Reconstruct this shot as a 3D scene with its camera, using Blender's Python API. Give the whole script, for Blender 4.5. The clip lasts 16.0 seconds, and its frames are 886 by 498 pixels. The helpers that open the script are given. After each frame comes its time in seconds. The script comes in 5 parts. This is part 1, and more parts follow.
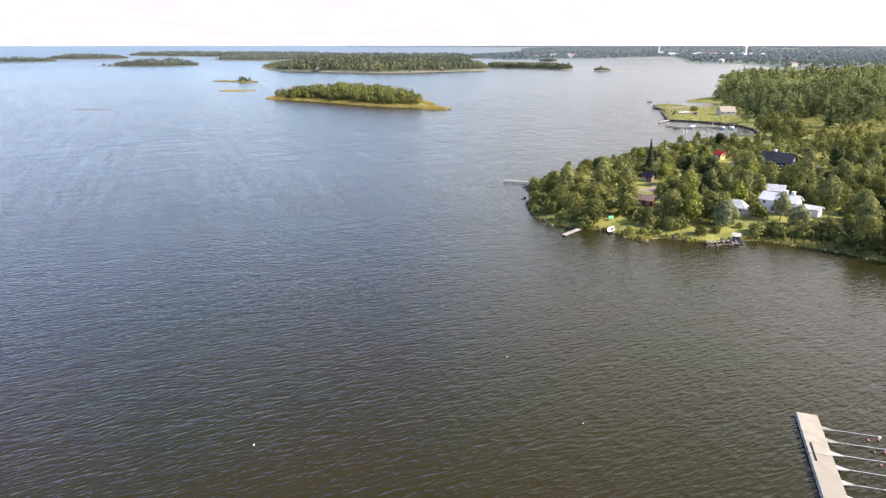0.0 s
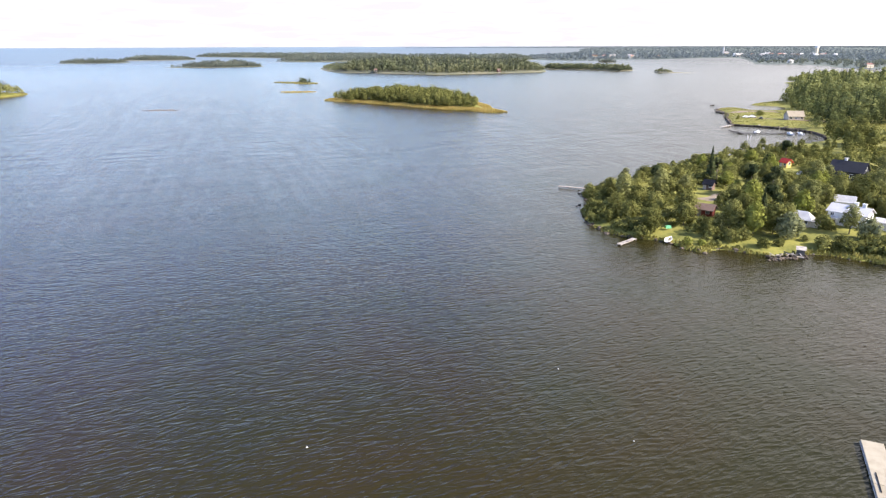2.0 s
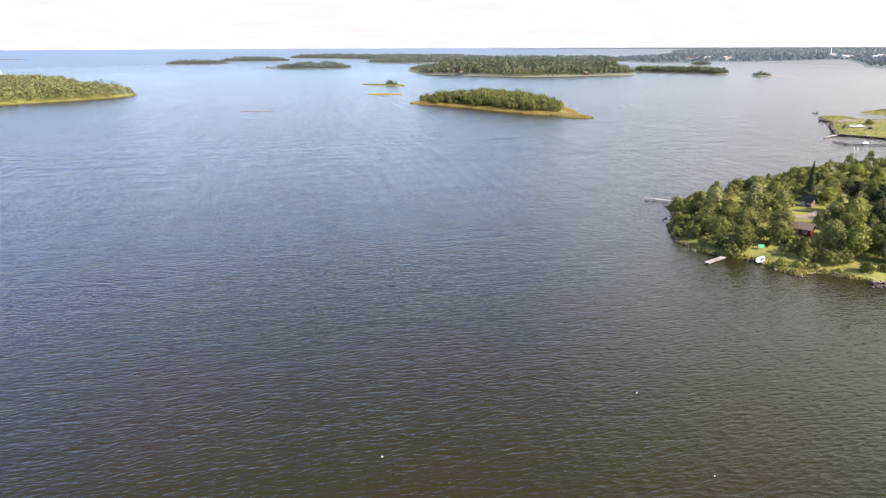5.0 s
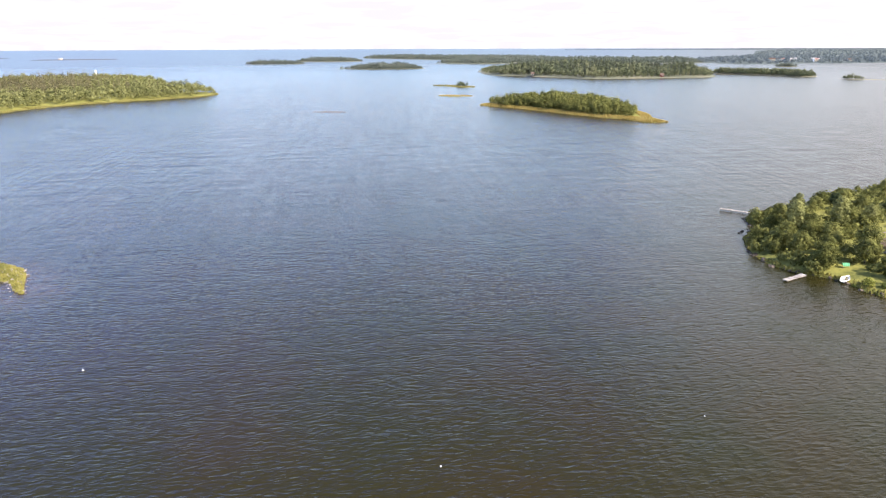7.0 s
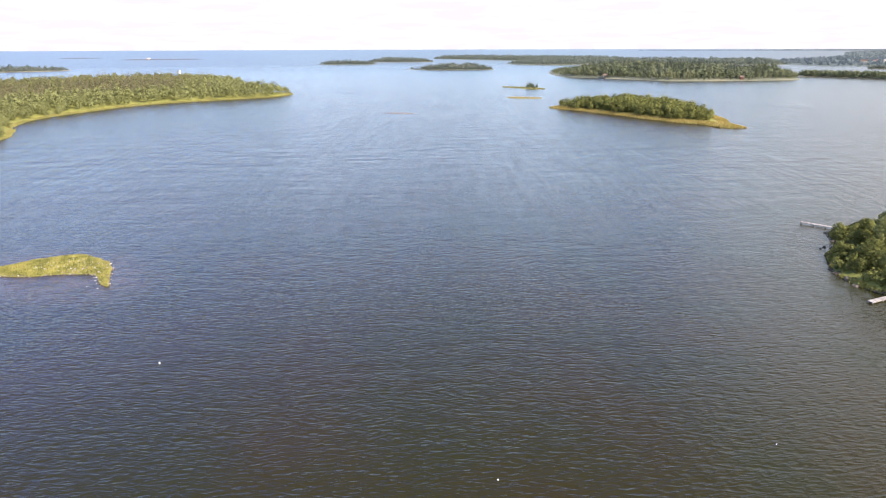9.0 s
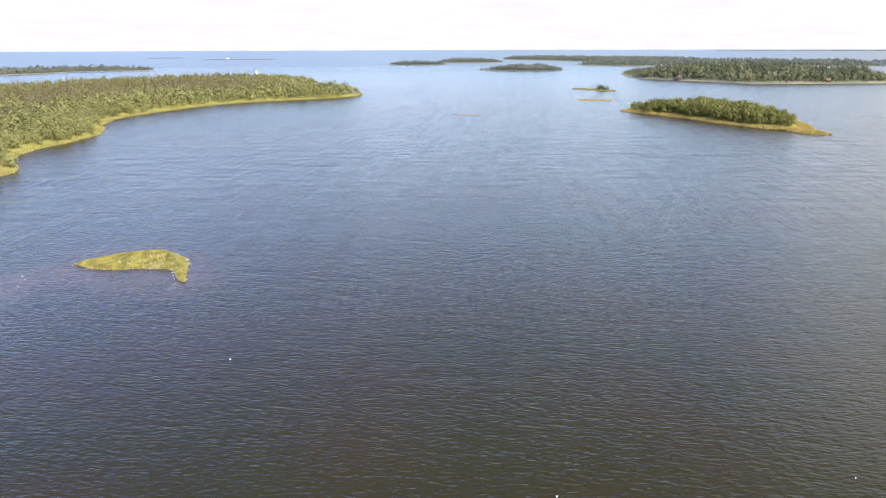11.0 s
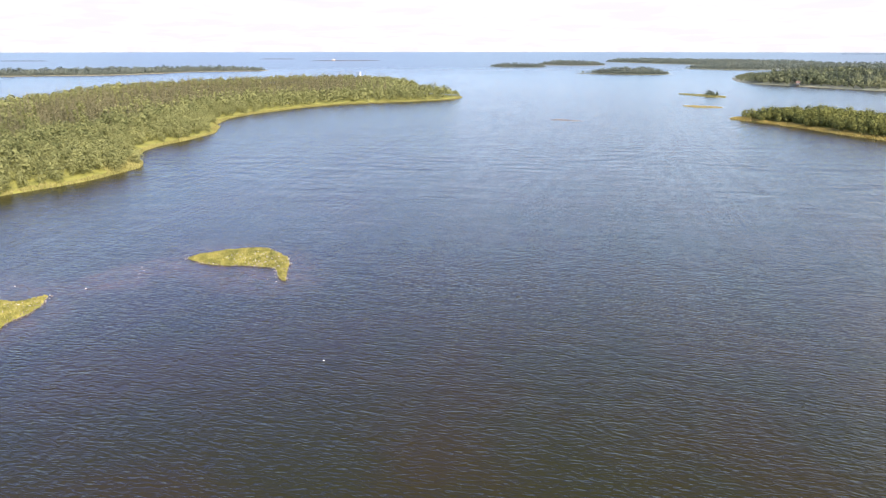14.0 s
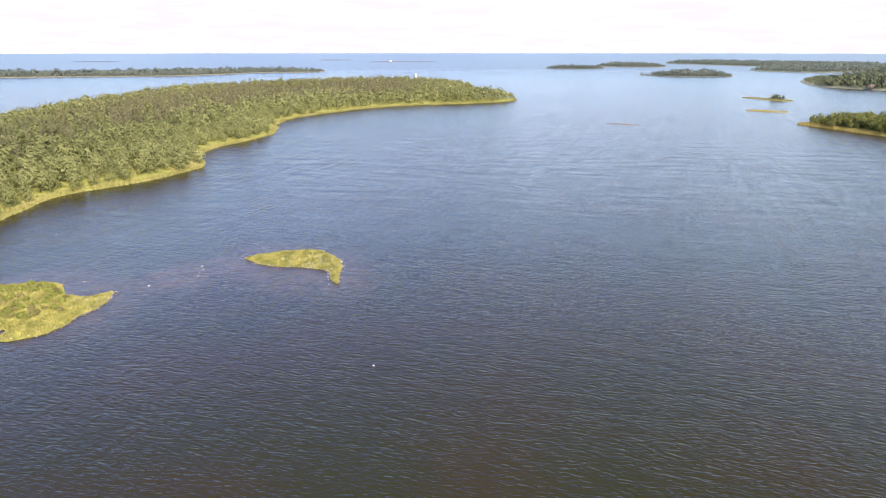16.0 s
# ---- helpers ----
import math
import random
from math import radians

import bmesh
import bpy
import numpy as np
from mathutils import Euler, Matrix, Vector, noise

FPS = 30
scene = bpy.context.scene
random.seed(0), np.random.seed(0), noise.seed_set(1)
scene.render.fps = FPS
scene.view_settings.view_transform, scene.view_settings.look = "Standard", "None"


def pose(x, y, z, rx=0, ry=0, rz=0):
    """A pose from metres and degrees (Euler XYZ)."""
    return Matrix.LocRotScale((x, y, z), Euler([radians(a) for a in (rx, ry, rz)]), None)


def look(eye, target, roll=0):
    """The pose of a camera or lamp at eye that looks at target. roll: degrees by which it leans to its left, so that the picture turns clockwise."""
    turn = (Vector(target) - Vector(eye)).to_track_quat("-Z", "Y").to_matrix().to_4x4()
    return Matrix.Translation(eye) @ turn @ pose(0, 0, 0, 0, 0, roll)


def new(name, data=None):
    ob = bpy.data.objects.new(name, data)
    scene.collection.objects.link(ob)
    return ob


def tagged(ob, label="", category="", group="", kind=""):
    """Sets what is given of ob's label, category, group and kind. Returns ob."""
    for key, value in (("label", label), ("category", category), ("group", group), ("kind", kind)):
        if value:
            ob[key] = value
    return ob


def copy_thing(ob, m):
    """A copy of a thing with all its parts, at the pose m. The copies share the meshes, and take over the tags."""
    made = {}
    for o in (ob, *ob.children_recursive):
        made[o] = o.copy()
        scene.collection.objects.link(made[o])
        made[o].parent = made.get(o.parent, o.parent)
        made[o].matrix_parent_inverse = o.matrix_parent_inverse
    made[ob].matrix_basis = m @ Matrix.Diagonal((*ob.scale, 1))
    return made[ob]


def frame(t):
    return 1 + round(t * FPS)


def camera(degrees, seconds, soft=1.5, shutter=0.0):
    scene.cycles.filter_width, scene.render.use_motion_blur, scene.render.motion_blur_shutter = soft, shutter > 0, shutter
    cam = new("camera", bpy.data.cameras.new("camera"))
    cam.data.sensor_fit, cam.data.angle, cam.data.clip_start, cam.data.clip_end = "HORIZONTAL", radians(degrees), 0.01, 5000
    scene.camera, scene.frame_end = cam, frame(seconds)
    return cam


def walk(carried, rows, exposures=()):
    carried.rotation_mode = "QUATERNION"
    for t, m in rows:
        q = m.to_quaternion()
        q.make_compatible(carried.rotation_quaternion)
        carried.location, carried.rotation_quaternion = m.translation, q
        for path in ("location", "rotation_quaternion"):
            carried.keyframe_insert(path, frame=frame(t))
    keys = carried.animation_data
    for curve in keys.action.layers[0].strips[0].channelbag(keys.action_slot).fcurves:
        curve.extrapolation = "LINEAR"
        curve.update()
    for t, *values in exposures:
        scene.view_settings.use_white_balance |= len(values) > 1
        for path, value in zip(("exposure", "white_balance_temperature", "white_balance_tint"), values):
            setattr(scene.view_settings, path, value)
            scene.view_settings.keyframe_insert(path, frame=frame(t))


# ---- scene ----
cam = camera(68.91, 16.0, 1.25)
# seconds, x, y, z, yaw, pitch, roll: a slow turn to the left while climbing
ROWS = [
    (0.0, -0.00, -0.00, 45.00, 0.00, -17.60, 0.02),
    (0.5, -0.00, -0.06, 45.37, 1.20, -17.59, 0.06),
    (1.0, -0.01, -0.11, 45.74, 2.42, -17.59, 0.10),
    (1.5, -0.03, -0.16, 46.12, 3.64, -17.58, 0.14),
    (2.0, -0.04, -0.20, 46.49, 4.84, -17.55, 0.17),
    (2.5, -0.06, -0.24, 46.87, 5.99, -17.52, 0.20),
    (3.0, -0.08, -0.26, 47.25, 7.13, -17.50, 0.21),
    (3.5, -0.11, -0.27, 47.62, 8.29, -17.49, 0.22),
    (4.0, -0.14, -0.28, 48.00, 9.47, -17.47, 0.22),
    (6.5, -0.27, 0.02, 49.85, 16.68, -17.43, 0.20),
    (7.0, -0.30, 0.09, 50.20, 18.21, -17.41, 0.19),
    (7.5, -0.33, 0.17, 50.56, 19.74, -17.40, 0.17),
    (8.0, -0.36, 0.25, 50.92, 21.26, -17.39, 0.16),
    (8.5, -0.38, 0.32, 51.28, 22.73, -17.38, 0.16),
    (9.0, -0.42, 0.39, 51.63, 24.18, -17.37, 0.16),
    (11.5, -0.87, 0.65, 53.31, 31.53, -17.33, 0.15),
    (12.0, -0.97, 0.70, 53.64, 32.99, -17.31, 0.12),
    (12.5, -1.07, 0.76, 53.97, 34.44, -17.29, 0.08),
    (13.0, -1.17, 0.82, 54.31, 35.87, -17.27, 0.05),
    (13.5, -1.27, 0.89, 54.64, 37.25, -17.24, 0.02),
    (14.0, -1.36, 0.97, 54.97, 38.59, -17.21, 0.00),
    (14.5, -1.46, 1.06, 55.30, 39.87, -17.18, -0.01),
    (15.0, -1.54, 1.15, 55.64, 41.06, -17.16, -0.01),
    (15.5, -1.63, 1.24, 55.97, 42.20, -17.14, 0.00),
    (16.0, -1.72, 1.33, 56.30, 43.34, -17.13, 0.01),
]
walk(cam, [(t, pose(x, y, z, 90 + pitch, roll, yaw)) for t, x, y, z, yaw, pitch, roll in ROWS], [(0.0, 1.1, 6500, 18), (16.0, 1.1, 6500, 18)])

# ---- world, sun, exposure ----
SUN_AZ, SUN_EL = 104.0, 34.0      # degrees clockwise from +y, degrees up
world = bpy.data.worlds.new("sky")
world.use_nodes = True
scene.world = world


def nodes_of(tree):
    tree.nodes.clear()
    def add(kind, **settings):
        n = tree.nodes.new(kind)
        for k, v in settings.items():
            if k in n.inputs.keys():
                n.inputs[k].default_value = v
        return n
    return add, tree.links.new


def math_node(add, link, op, a, b=0.0, clamp=False):
    n = add("ShaderNodeMath")
    n.operation, n.use_clamp = op, clamp
    for i, v in enumerate((a, b)):
        if isinstance(v, (int, float)):
            n.inputs[i].default_value = v
        else:
            link(v, n.inputs[i])
    return n.outputs[0]


def mix_color(add, link, fac, a, b):
    n = add("ShaderNodeMix")
    n.data_type = "RGBA"
    for i, v in ((0, fac), (6, a), (7, b)):
        if isinstance(v, tuple):
            n.inputs[i].default_value = (*v, 1.0)
        elif isinstance(v, (int, float)):
            n.inputs[i].default_value = v
        else:
            link(v, n.inputs[i])
    return n.outputs[2]


def ramp(add, link, value, lo, hi, a=0.0, b=1.0):
    n = add("ShaderNodeMapRange")
    n.interpolation_type = "SMOOTHSTEP"
    link(value, n.inputs[0])
    for i, v in enumerate((lo, hi, a, b)):
        n.inputs[i + 1].default_value = v
    return n.outputs[0]


def noise_tex(add, link, vec, scale, detail=4.0, rough=0.55):
    n = add("ShaderNodeTexNoise")
    n.inputs["Scale"].default_value, n.inputs["Detail"].default_value, n.inputs["Roughness"].default_value = scale, detail, rough
    link(vec, n.inputs["Vector"])
    return n


def build_world():
    add, link = nodes_of(world.node_tree)
    coord = add("ShaderNodeTexCoord")
    sep = add("ShaderNodeSeparateXYZ")
    link(coord.outputs["Generated"], sep.inputs[0])
    up = math_node(add, link, "MAXIMUM", sep.outputs[2], 0.002)
    com = add("ShaderNodeCombineXYZ")
    link(sep.outputs[0], com.inputs[0]), link(sep.outputs[1], com.inputs[1]), link(up, com.inputs[2])
    sky = add("ShaderNodeTexSky")
    sky.sky_type, sky.sun_disc = "NISHITA", False
    sky.sun_elevation, sky.sun_rotation = radians(SUN_EL), radians(SUN_AZ)
    sky.air_density, sky.dust_density, sky.ozone_density = 1.0, 0.6, 3.0
    link(com.outputs[0], sky.inputs["Vector"])
    # clouds on a flat layer high above: dense towards the horizon, broken overhead
    layer = add("ShaderNodeVectorMath")
    layer.operation = "DIVIDE"
    soft = add("ShaderNodeCombineXYZ")
    den = math_node(add, link, "ADD", up, 0.10)
    for i in range(3):
        link(den, soft.inputs[i])
    link(com.outputs[0], layer.inputs[0]), link(soft.outputs[0], layer.inputs[1])
    puffs = noise_tex(add, link, layer.outputs[0], 0.9, 7.0, 0.6)
    low = ramp(add, link, up, 0.08, 0.40, 0.5, -0.15)
    east = math_node(add, link, "MULTIPLY", ramp(add, link, sep.outputs[0], -0.25, 0.40, 0.0, 0.50), ramp(add, link, up, 0.30, 0.8, 1.0, 0.0))
    low = math_node(add, link, "ADD", low, east)
    cover = math_node(add, link, "ADD", puffs.outputs[0], low)
    cover = ramp(add, link, cover, 0.52, 0.74)
    shade = noise_tex(add, link, layer.outputs[0], 1.7, 5.0, 0.55)
    tone = ramp(add, link, shade.outputs[0], 0.38, 0.62, 0.92, 1.10)
    white = add("ShaderNodeVectorMath")
    white.operation = "SCALE"
    # unseen blue-tinted cloud in the west colours the water; whiter cloud towards the sun
    west = mix_color(add, link, ramp(add, link, up, 0.15, 0.30), (4.6, 6.9, 8.9), (3.6, 5.1, 7.0))
    cloud_tint = mix_color(add, link, ramp(add, link, sep.outputs[0], -0.35, 0.45), west, (4.3, 4.45, 4.5))
    # only the lowest sky, in sight, stays near white
    cloud_tint = mix_color(add, link, ramp(add, link, up, 0.066, 0.085), (3.25, 3.28, 3.34), cloud_tint)
    link(cloud_tint, white.inputs[0])
    glow = math_node(add, link, "MULTIPLY", tone, ramp(add, link, sep.outputs[0], 0.12, 0.7, 1.0, 1.45))
    link(glow, white.inputs[3])
    clear = add("ShaderNodeVectorMath")
    clear.operation = "MULTIPLY"
    # tint added to the unseen clear sky: bluer low, warmer overhead, for the water
    thick = math_node(add, link, "MULTIPLY", ramp(add, link, up, 0.34, 0.66), ramp(add, link, sep.outputs[0], -0.75, -0.15, 0.30, 1.0))
    sky_tint = mix_color(add, link, thick, (1.10, 1.06, 1.56), (0.98, 0.86, 0.76))
    link(sky_tint, clear.inputs[1])
    link(sky.outputs[0], clear.inputs[0])
    final = mix_color(add, link, cover, clear.outputs[0], white.outputs[0])
    bg = add("ShaderNodeBackground", Strength=0.15)
    link(final, bg.inputs[0])
    out = add("ShaderNodeOutputWorld")
    link(bg.outputs[0], out.inputs[0])


build_world()
sun = new("sun", bpy.data.lights.new("sun", "SUN"))
sun.data.energy, sun.data.angle, sun.data.color = 5.0, radians(0.55), (1.0, 0.94, 0.84)
az, el = radians(SUN_AZ), radians(SUN_EL)
SUN_DIR = Vector((math.sin(az) * math.cos(el), math.cos(az) * math.cos(el), math.sin(el)))
sun.matrix_world = look(SUN_DIR * 600, (0, 0, 0))


# ---- materials ----
def material(name):
    m = bpy.data.materials.new(name)
    m.use_nodes = True
    return (m, *nodes_of(m.node_tree))


def finish(m, add, link, color, rough=0.8, spec=0.3, metal=0.0, bump=None, depth=0.02):
    p = add("ShaderNodeBsdfPrincipled", Roughness=rough, Metallic=metal)
    p.inputs["Specular IOR Level"].default_value = spec
    if isinstance(color, tuple):
        p.inputs["Base Color"].default_value = (*color, 1.0)
    else:
        link(color, p.inputs["Base Color"])
    if bump is not None:
        b = add("ShaderNodeBump", Strength=0.7, Distance=depth)
        link(bump, b.inputs["Height"])
        link(b.outputs[0], p.inputs["Normal"])
    out = add("ShaderNodeOutputMaterial")
    link(p.outputs[0], out.inputs[0])
    return m


def place(add):
    return add("ShaderNodeNewGeometry").outputs["Position"]


def foliage(name, dark, light, spread=9.0, through_light=0.36):
    """Leaves: a tone per tree and patch, a tone per leaf clump, some light let through."""
    m, add, link = material(name)
    geo = add("ShaderNodeNewGeometry")
    patch = noise_tex(add, link, geo.outputs["Position"], 1.0 / spread, 3.0)
    leaf = geo.outputs["Random Per Island"]
    own = add("ShaderNodeObjectInfo").outputs["Random"]
    f = math_node(add, link, "MULTIPLY", leaf, 0.18)
    f = math_node(add, link, "ADD", f, math_node(add, link, "MULTIPLY", ramp(add, link, patch.outputs[0], 0.3, 0.7), 0.55))
    f = math_node(add, link, "ADD", f, math_node(add, link, "MULTIPLY", own, 0.25), True)
    col = mix_color(add, link, f, dark, light)
    d = add("ShaderNodeBsdfDiffuse")
    t = add("ShaderNodeBsdfTranslucent")
    link(col, d.inputs[0]), link(col, t.inputs[0])
    mix = add("ShaderNodeMixShader")
    mix.inputs[0].default_value = through_light
    link(d.outputs[0], mix.inputs[1]), link(t.outputs[0], mix.inputs[2])
    out = add("ShaderNodeOutputMaterial")
    link(mix.outputs[0], out.inputs[0])
    return m


def mottled(name, a, b, scale, rough=0.85, spec=0.2, fine=6.0, depth=0.03):
    m, add, link = material(name)
    pos = place(add)
    big = noise_tex(add, link, pos, scale, 4.0)
    small = noise_tex(add, link, pos, scale * fine, 4.0)
    f = math_node(add, link, "ADD", math_node(add, link, "MULTIPLY", big.outputs[0], 0.65), math_node(add, link, "MULTIPLY", small.outputs[0], 0.35))
    own = math_node(add, link, "MULTIPLY", math_node(add, link, "SUBTRACT", add("ShaderNodeObjectInfo").outputs["Random"], 0.5), 0.3)
    f = math_node(add, link, "ADD", f, own)
    col = mix_color(add, link, ramp(add, link, f, 0.36, 0.64), a, b)
    return finish(m, add, link, col, rough, spec, 0.0, small.outputs[0], depth)


def build_water():
    m, add, link = material("water")
    pos = place(add)

    def turned(angle, sx, sy):
        n = add("ShaderNodeMapping")
        n.vector_type = "TEXTURE"
        n.inputs["Rotation"].default_value = (0, 0, radians(angle))
        n.inputs["Scale"].default_value = (sx, sy, 1.0)
        link(pos, n.inputs[0])
        return n.outputs[0]
    # long-crested wavelets: narrow ridges in two crossing sets
    crest = None
    for angle, long, short, amp in CRESTS:
        n = noise_tex(add, link, turned(angle, long, short), 1.0, 1.5, 0.45)
        ridge = math_node(add, link, "ABSOLUTE", math_node(add, link, "SUBTRACT", math_node(add, link, "MULTIPLY", n.outputs[0], 2.0), 1.0))
        ridge = math_node(add, link, "MULTIPLY", math_node(add, link, "SUBTRACT", 0.5, ridge), amp)
        crest = ridge if crest is None else math_node(add, link, "ADD", crest, ridge)
    # groups of longer waves where the wind has had room to raise them
    off = add("ShaderNodeVectorMath")
    off.operation = "LENGTH"
    link(pos, off.inputs[0])
    room = ramp(add, link, off.outputs["Value"], 140.0, 420.0)
    for angle, long, short, amp in SWELL:
        n = noise_tex(add, link, turned(angle, long, short), 1.0, 2.0, 0.5)
        crest = math_node(add, link, "ADD", crest, math_node(add, link, "MULTIPLY", math_node(add, link, "MULTIPLY", n.outputs[0], amp), room))
    # chop: small random slopes
    chop = noise_tex(add, link, turned(25, 1.5, 0.42), 1.0, 2.0)
    slope = math_node(add, link, "MULTIPLY", math_node(add, link, "SUBTRACT", chop.outputs[0], 0.5), CHOP)
    side = noise_tex(add, link, turned(25, 0.9, 0.7), 1.0, 2.0)
    cross = math_node(add, link, "MULTIPLY", math_node(add, link, "SUBTRACT", side.outputs[0], 0.5), CHOP * 1.3)
    # wind: long streaks of rougher and calmer water
    streak = noise_tex(add, link, turned(114, 70, 3.2), 1.0, 3.0, 0.6)
    calm = noise_tex(add, link, turned(30, 260, 120), 1.0, 3.0)
    gust = math_node(add, link, "ADD", math_node(add, link, "MULTIPLY", streak.outputs[0], 0.8), math_node(add, link, "MULTIPLY", calm.outputs[0], 0.2))
    # out of the lee of the shore the wavelets shorten to a fine even chop
    fetch = ramp(add, link, off.outputs["Value"], 600.0, 2400.0)
    power = math_node(add, link, "MULTIPLY", ramp(add, link, gust, 0.38, 0.64, 0.90, 1.10), ramp(add, link, fetch, 0.0, 1.0, 1.0, 0.42))
    slope = math_node(add, link, "MULTIPLY", slope, power)
    cr = math_node(add, link, "MULTIPLY", cross, power)
    a = radians(25)
    nx = math_node(add, link, "ADD", math_node(add, link, "MULTIPLY", slope, -math.sin(a)), math_node(add, link, "MULTIPLY", cr, math.cos(a)))
    ny = math_node(add, link, "ADD", math_node(add, link, "MULTIPLY", slope, math.cos(a)), math_node(add, link, "MULTIPLY", cr, math.sin(a)))
    vec = add("ShaderNodeCombineXYZ", Z=1.0)
    link(nx, vec.inputs[0]), link(ny, vec.inputs[1])
    norm = add("ShaderNodeVectorMath")
    norm.operation = "NORMALIZE"
    link(vec.outputs[0], norm.inputs[0])
    waves = add("ShaderNodeBump", Strength=1.0, Distance=CREST_HEIGHT)
    link(math_node(add, link, "MULTIPLY", crest, power), waves.inputs["Height"])
    link(norm.outputs[0], waves.inputs["Normal"])
    # peat-brown lake water, greener in patches, red-brown stones showing in the shallows
    tint = noise_tex(add, link, pos, 0.035, 3.0)
    col = mix_color(add, link, ramp(add, link, tint.outputs[0], 0.35, 0.65), (0.0256, 0.0199, 0.0058), (0.0210, 0.0203, 0.0058))
    bottom = noise_tex(add, link, pos, 0.22, 6.0, 0.65)
    shallow = None
    for x, y, rx, ry in SHALLOWS:
        mp = add("ShaderNodeMapping")
        mp.vector_type = "TEXTURE"
        mp.inputs["Location"].default_value, mp.inputs["Scale"].default_value = (x, y, 0), (rx, ry, 50)
        link(pos, mp.inputs[0])
        g = add("ShaderNodeTexGradient")
        g.gradient_type = "SPHERICAL"
        link(mp.outputs[0], g.inputs[0])
        shallow = g.outputs[1] if shallow is None else math_node(add, link, "MAXIMUM", shallow, g.outputs[1])
    mask = math_node(add, link, "MULTIPLY", ramp(add, link, shallow, 0.0, 0.6), ramp(add, link, bottom.outputs[0], 0.3, 0.7, 0.08, 0.50))
    col = mix_color(add, link, mask, col, (0.100, 0.060, 0.044))
    p = add("ShaderNodeBsdfPrincipled", IOR=1.333)
    p.inputs["Specular IOR Level"].default_value = 0.295
    fine = math_node(add, link, "MULTIPLY", fetch, OPEN_ROUGH)
    link(math_node(add, link, "ADD", ramp(add, link, gust, 0.38, 0.62, *WATER_ROUGH), fine), p.inputs["Roughness"])
    link(col, p.inputs["Base Color"]), link(waves.outputs[0], p.inputs["Normal"])
    out = add("ShaderNodeOutputMaterial")
    link(p.outputs[0], out.inputs[0])
    return m


WATER_ROUGH, OPEN_ROUGH = (0.155, 0.185), 0.12
CRESTS = [(17, 3.6, 1.10, 0.48), (37, 2.8, 0.90, 0.42), (26, 1.4, 0.42, 0.17), (58, 0.9, 0.30, 0.07), (24, 17.0, 5.0, 0.40)]
SWELL = [(20, 18, 6.0, 2.6), (37, 28, 10.0, 3.7)]
CHOP, CREST_HEIGHT = 0.125, 0.20
SHALLOWS = [(-143, 95, 36, 22), (-160, 73, 14, 26), (-166, 40, 36, 26), (-250, 478, 50, 12)]
WATER = build_water()

GRASS = mottled("grass", (0.095, 0.108, 0.026), (0.245, 0.235, 0.056), 0.18)
SHOAL = mottled("shoal_stones", (0.07, 0.058, 0.048), (0.15, 0.125, 0.105), 0.4)
FAR_LAND = mottled("distant_ground", (0.16, 0.168, 0.11), (0.29, 0.265, 0.175), 0.02)
# field colour shifted to blue-grey to paint in the hazy distance
HAZE_TINT_FIELDS = mottled("hazy_tinted_fields", (0.09, 0.115, 0.105), (0.15, 0.175, 0.145), 0.006)
STONE = mottled("shore_stone", (0.14, 0.12, 0.10), (0.42, 0.38, 0.33), 1.2)
PALE_STONE = mottled("pale_stone", (0.26, 0.235, 0.20), (0.46, 0.42, 0.36), 1.5)
DARK_STONE = mottled("dark_stone", (0.040, 0.032, 0.025), (0.15, 0.12, 0.09), 1.0)
GRAVEL = mottled("gravel", (0.16, 0.125, 0.085), (0.26, 0.21, 0.15), 0.8)
LEAF = foliage("leaves", (0.050, 0.060, 0.018), (0.270, 0.272, 0.088), 7.0, 0.30)
LEAF_BRIGHT = foliage("bright_leaves", (0.16, 0.19, 0.04), (0.33, 0.34, 0.085))
LEAF_DRY = foliage("dry_leaves", (0.13, 0.125, 0.045), (0.34, 0.29, 0.12), 4.0, 0.3)
LEAF_SILVER = foliage("silver_leaves", (0.15, 0.175, 0.085), (0.32, 0.335, 0.18))
LEAF_BIRCH = foliage("birch_leaves", (0.090, 0.104, 0.038), (0.300, 0.305, 0.118), 7.0, 0.32)
NEEDLE = foliage("needles", (0.030, 0.045, 0.022), (0.095, 0.11, 0.046), 9.0, 0.15)
WOODS = foliage("woodland_leaves", (0.108, 0.122, 0.050), (0.285, 0.286, 0.114), 8.0, 0.28)
WOODS_DARK = foliage("conifer_woodland", (0.105, 0.105, 0.058), (0.23, 0.205, 0.112), 9.0, 0.2)
# leaf colour paled and blued to paint in hazy distance
HAZE_TINT_WOODS = foliage("hazy_tinted_woodland", (0.085, 0.108, 0.062), (0.25, 0.255, 0.140), 45.0, 0.25)
# blue-grey of hazy air put into the leaves; light let through evens contrast
HAZE_BLUE_WOODS = foliage("hazy_blue_tinted_woodland", (0.135, 0.170, 0.180), (0.195, 0.225, 0.225), 120.0, 0.4)
# needles lightened and blued, so the hazy air sits in their colour
HAZE_TINT_NEEDLE = foliage("hazy_tinted_needles", (0.070, 0.088, 0.064), (0.135, 0.150, 0.105), 30.0, 0.2)
COAST_WOODS = foliage("coast_woodland", (0.055, 0.075, 0.030), (0.300, 0.315, 0.120), 22.0, 0.30)
# hazy paleness is painted into this leaf colour, with low contrast
HAZE_PALE_WOODS = foliage("hazy_pale_tinted_woodland", (0.130, 0.155, 0.130), (0.220, 0.240, 0.185), 40.0, 0.4)
REED = foliage("reeds", (0.22, 0.205, 0.070), (0.36, 0.33, 0.125), 12.0, 0.3)
HARBOUR_ROOF = mottled("beige_roofing", (0.24, 0.21, 0.15), (0.33, 0.285, 0.21), 0.4)
REED_RUST = foliage("rusty_reeds", (0.31, 0.24, 0.072), (0.46, 0.365, 0.13), 14.0, 0.3)
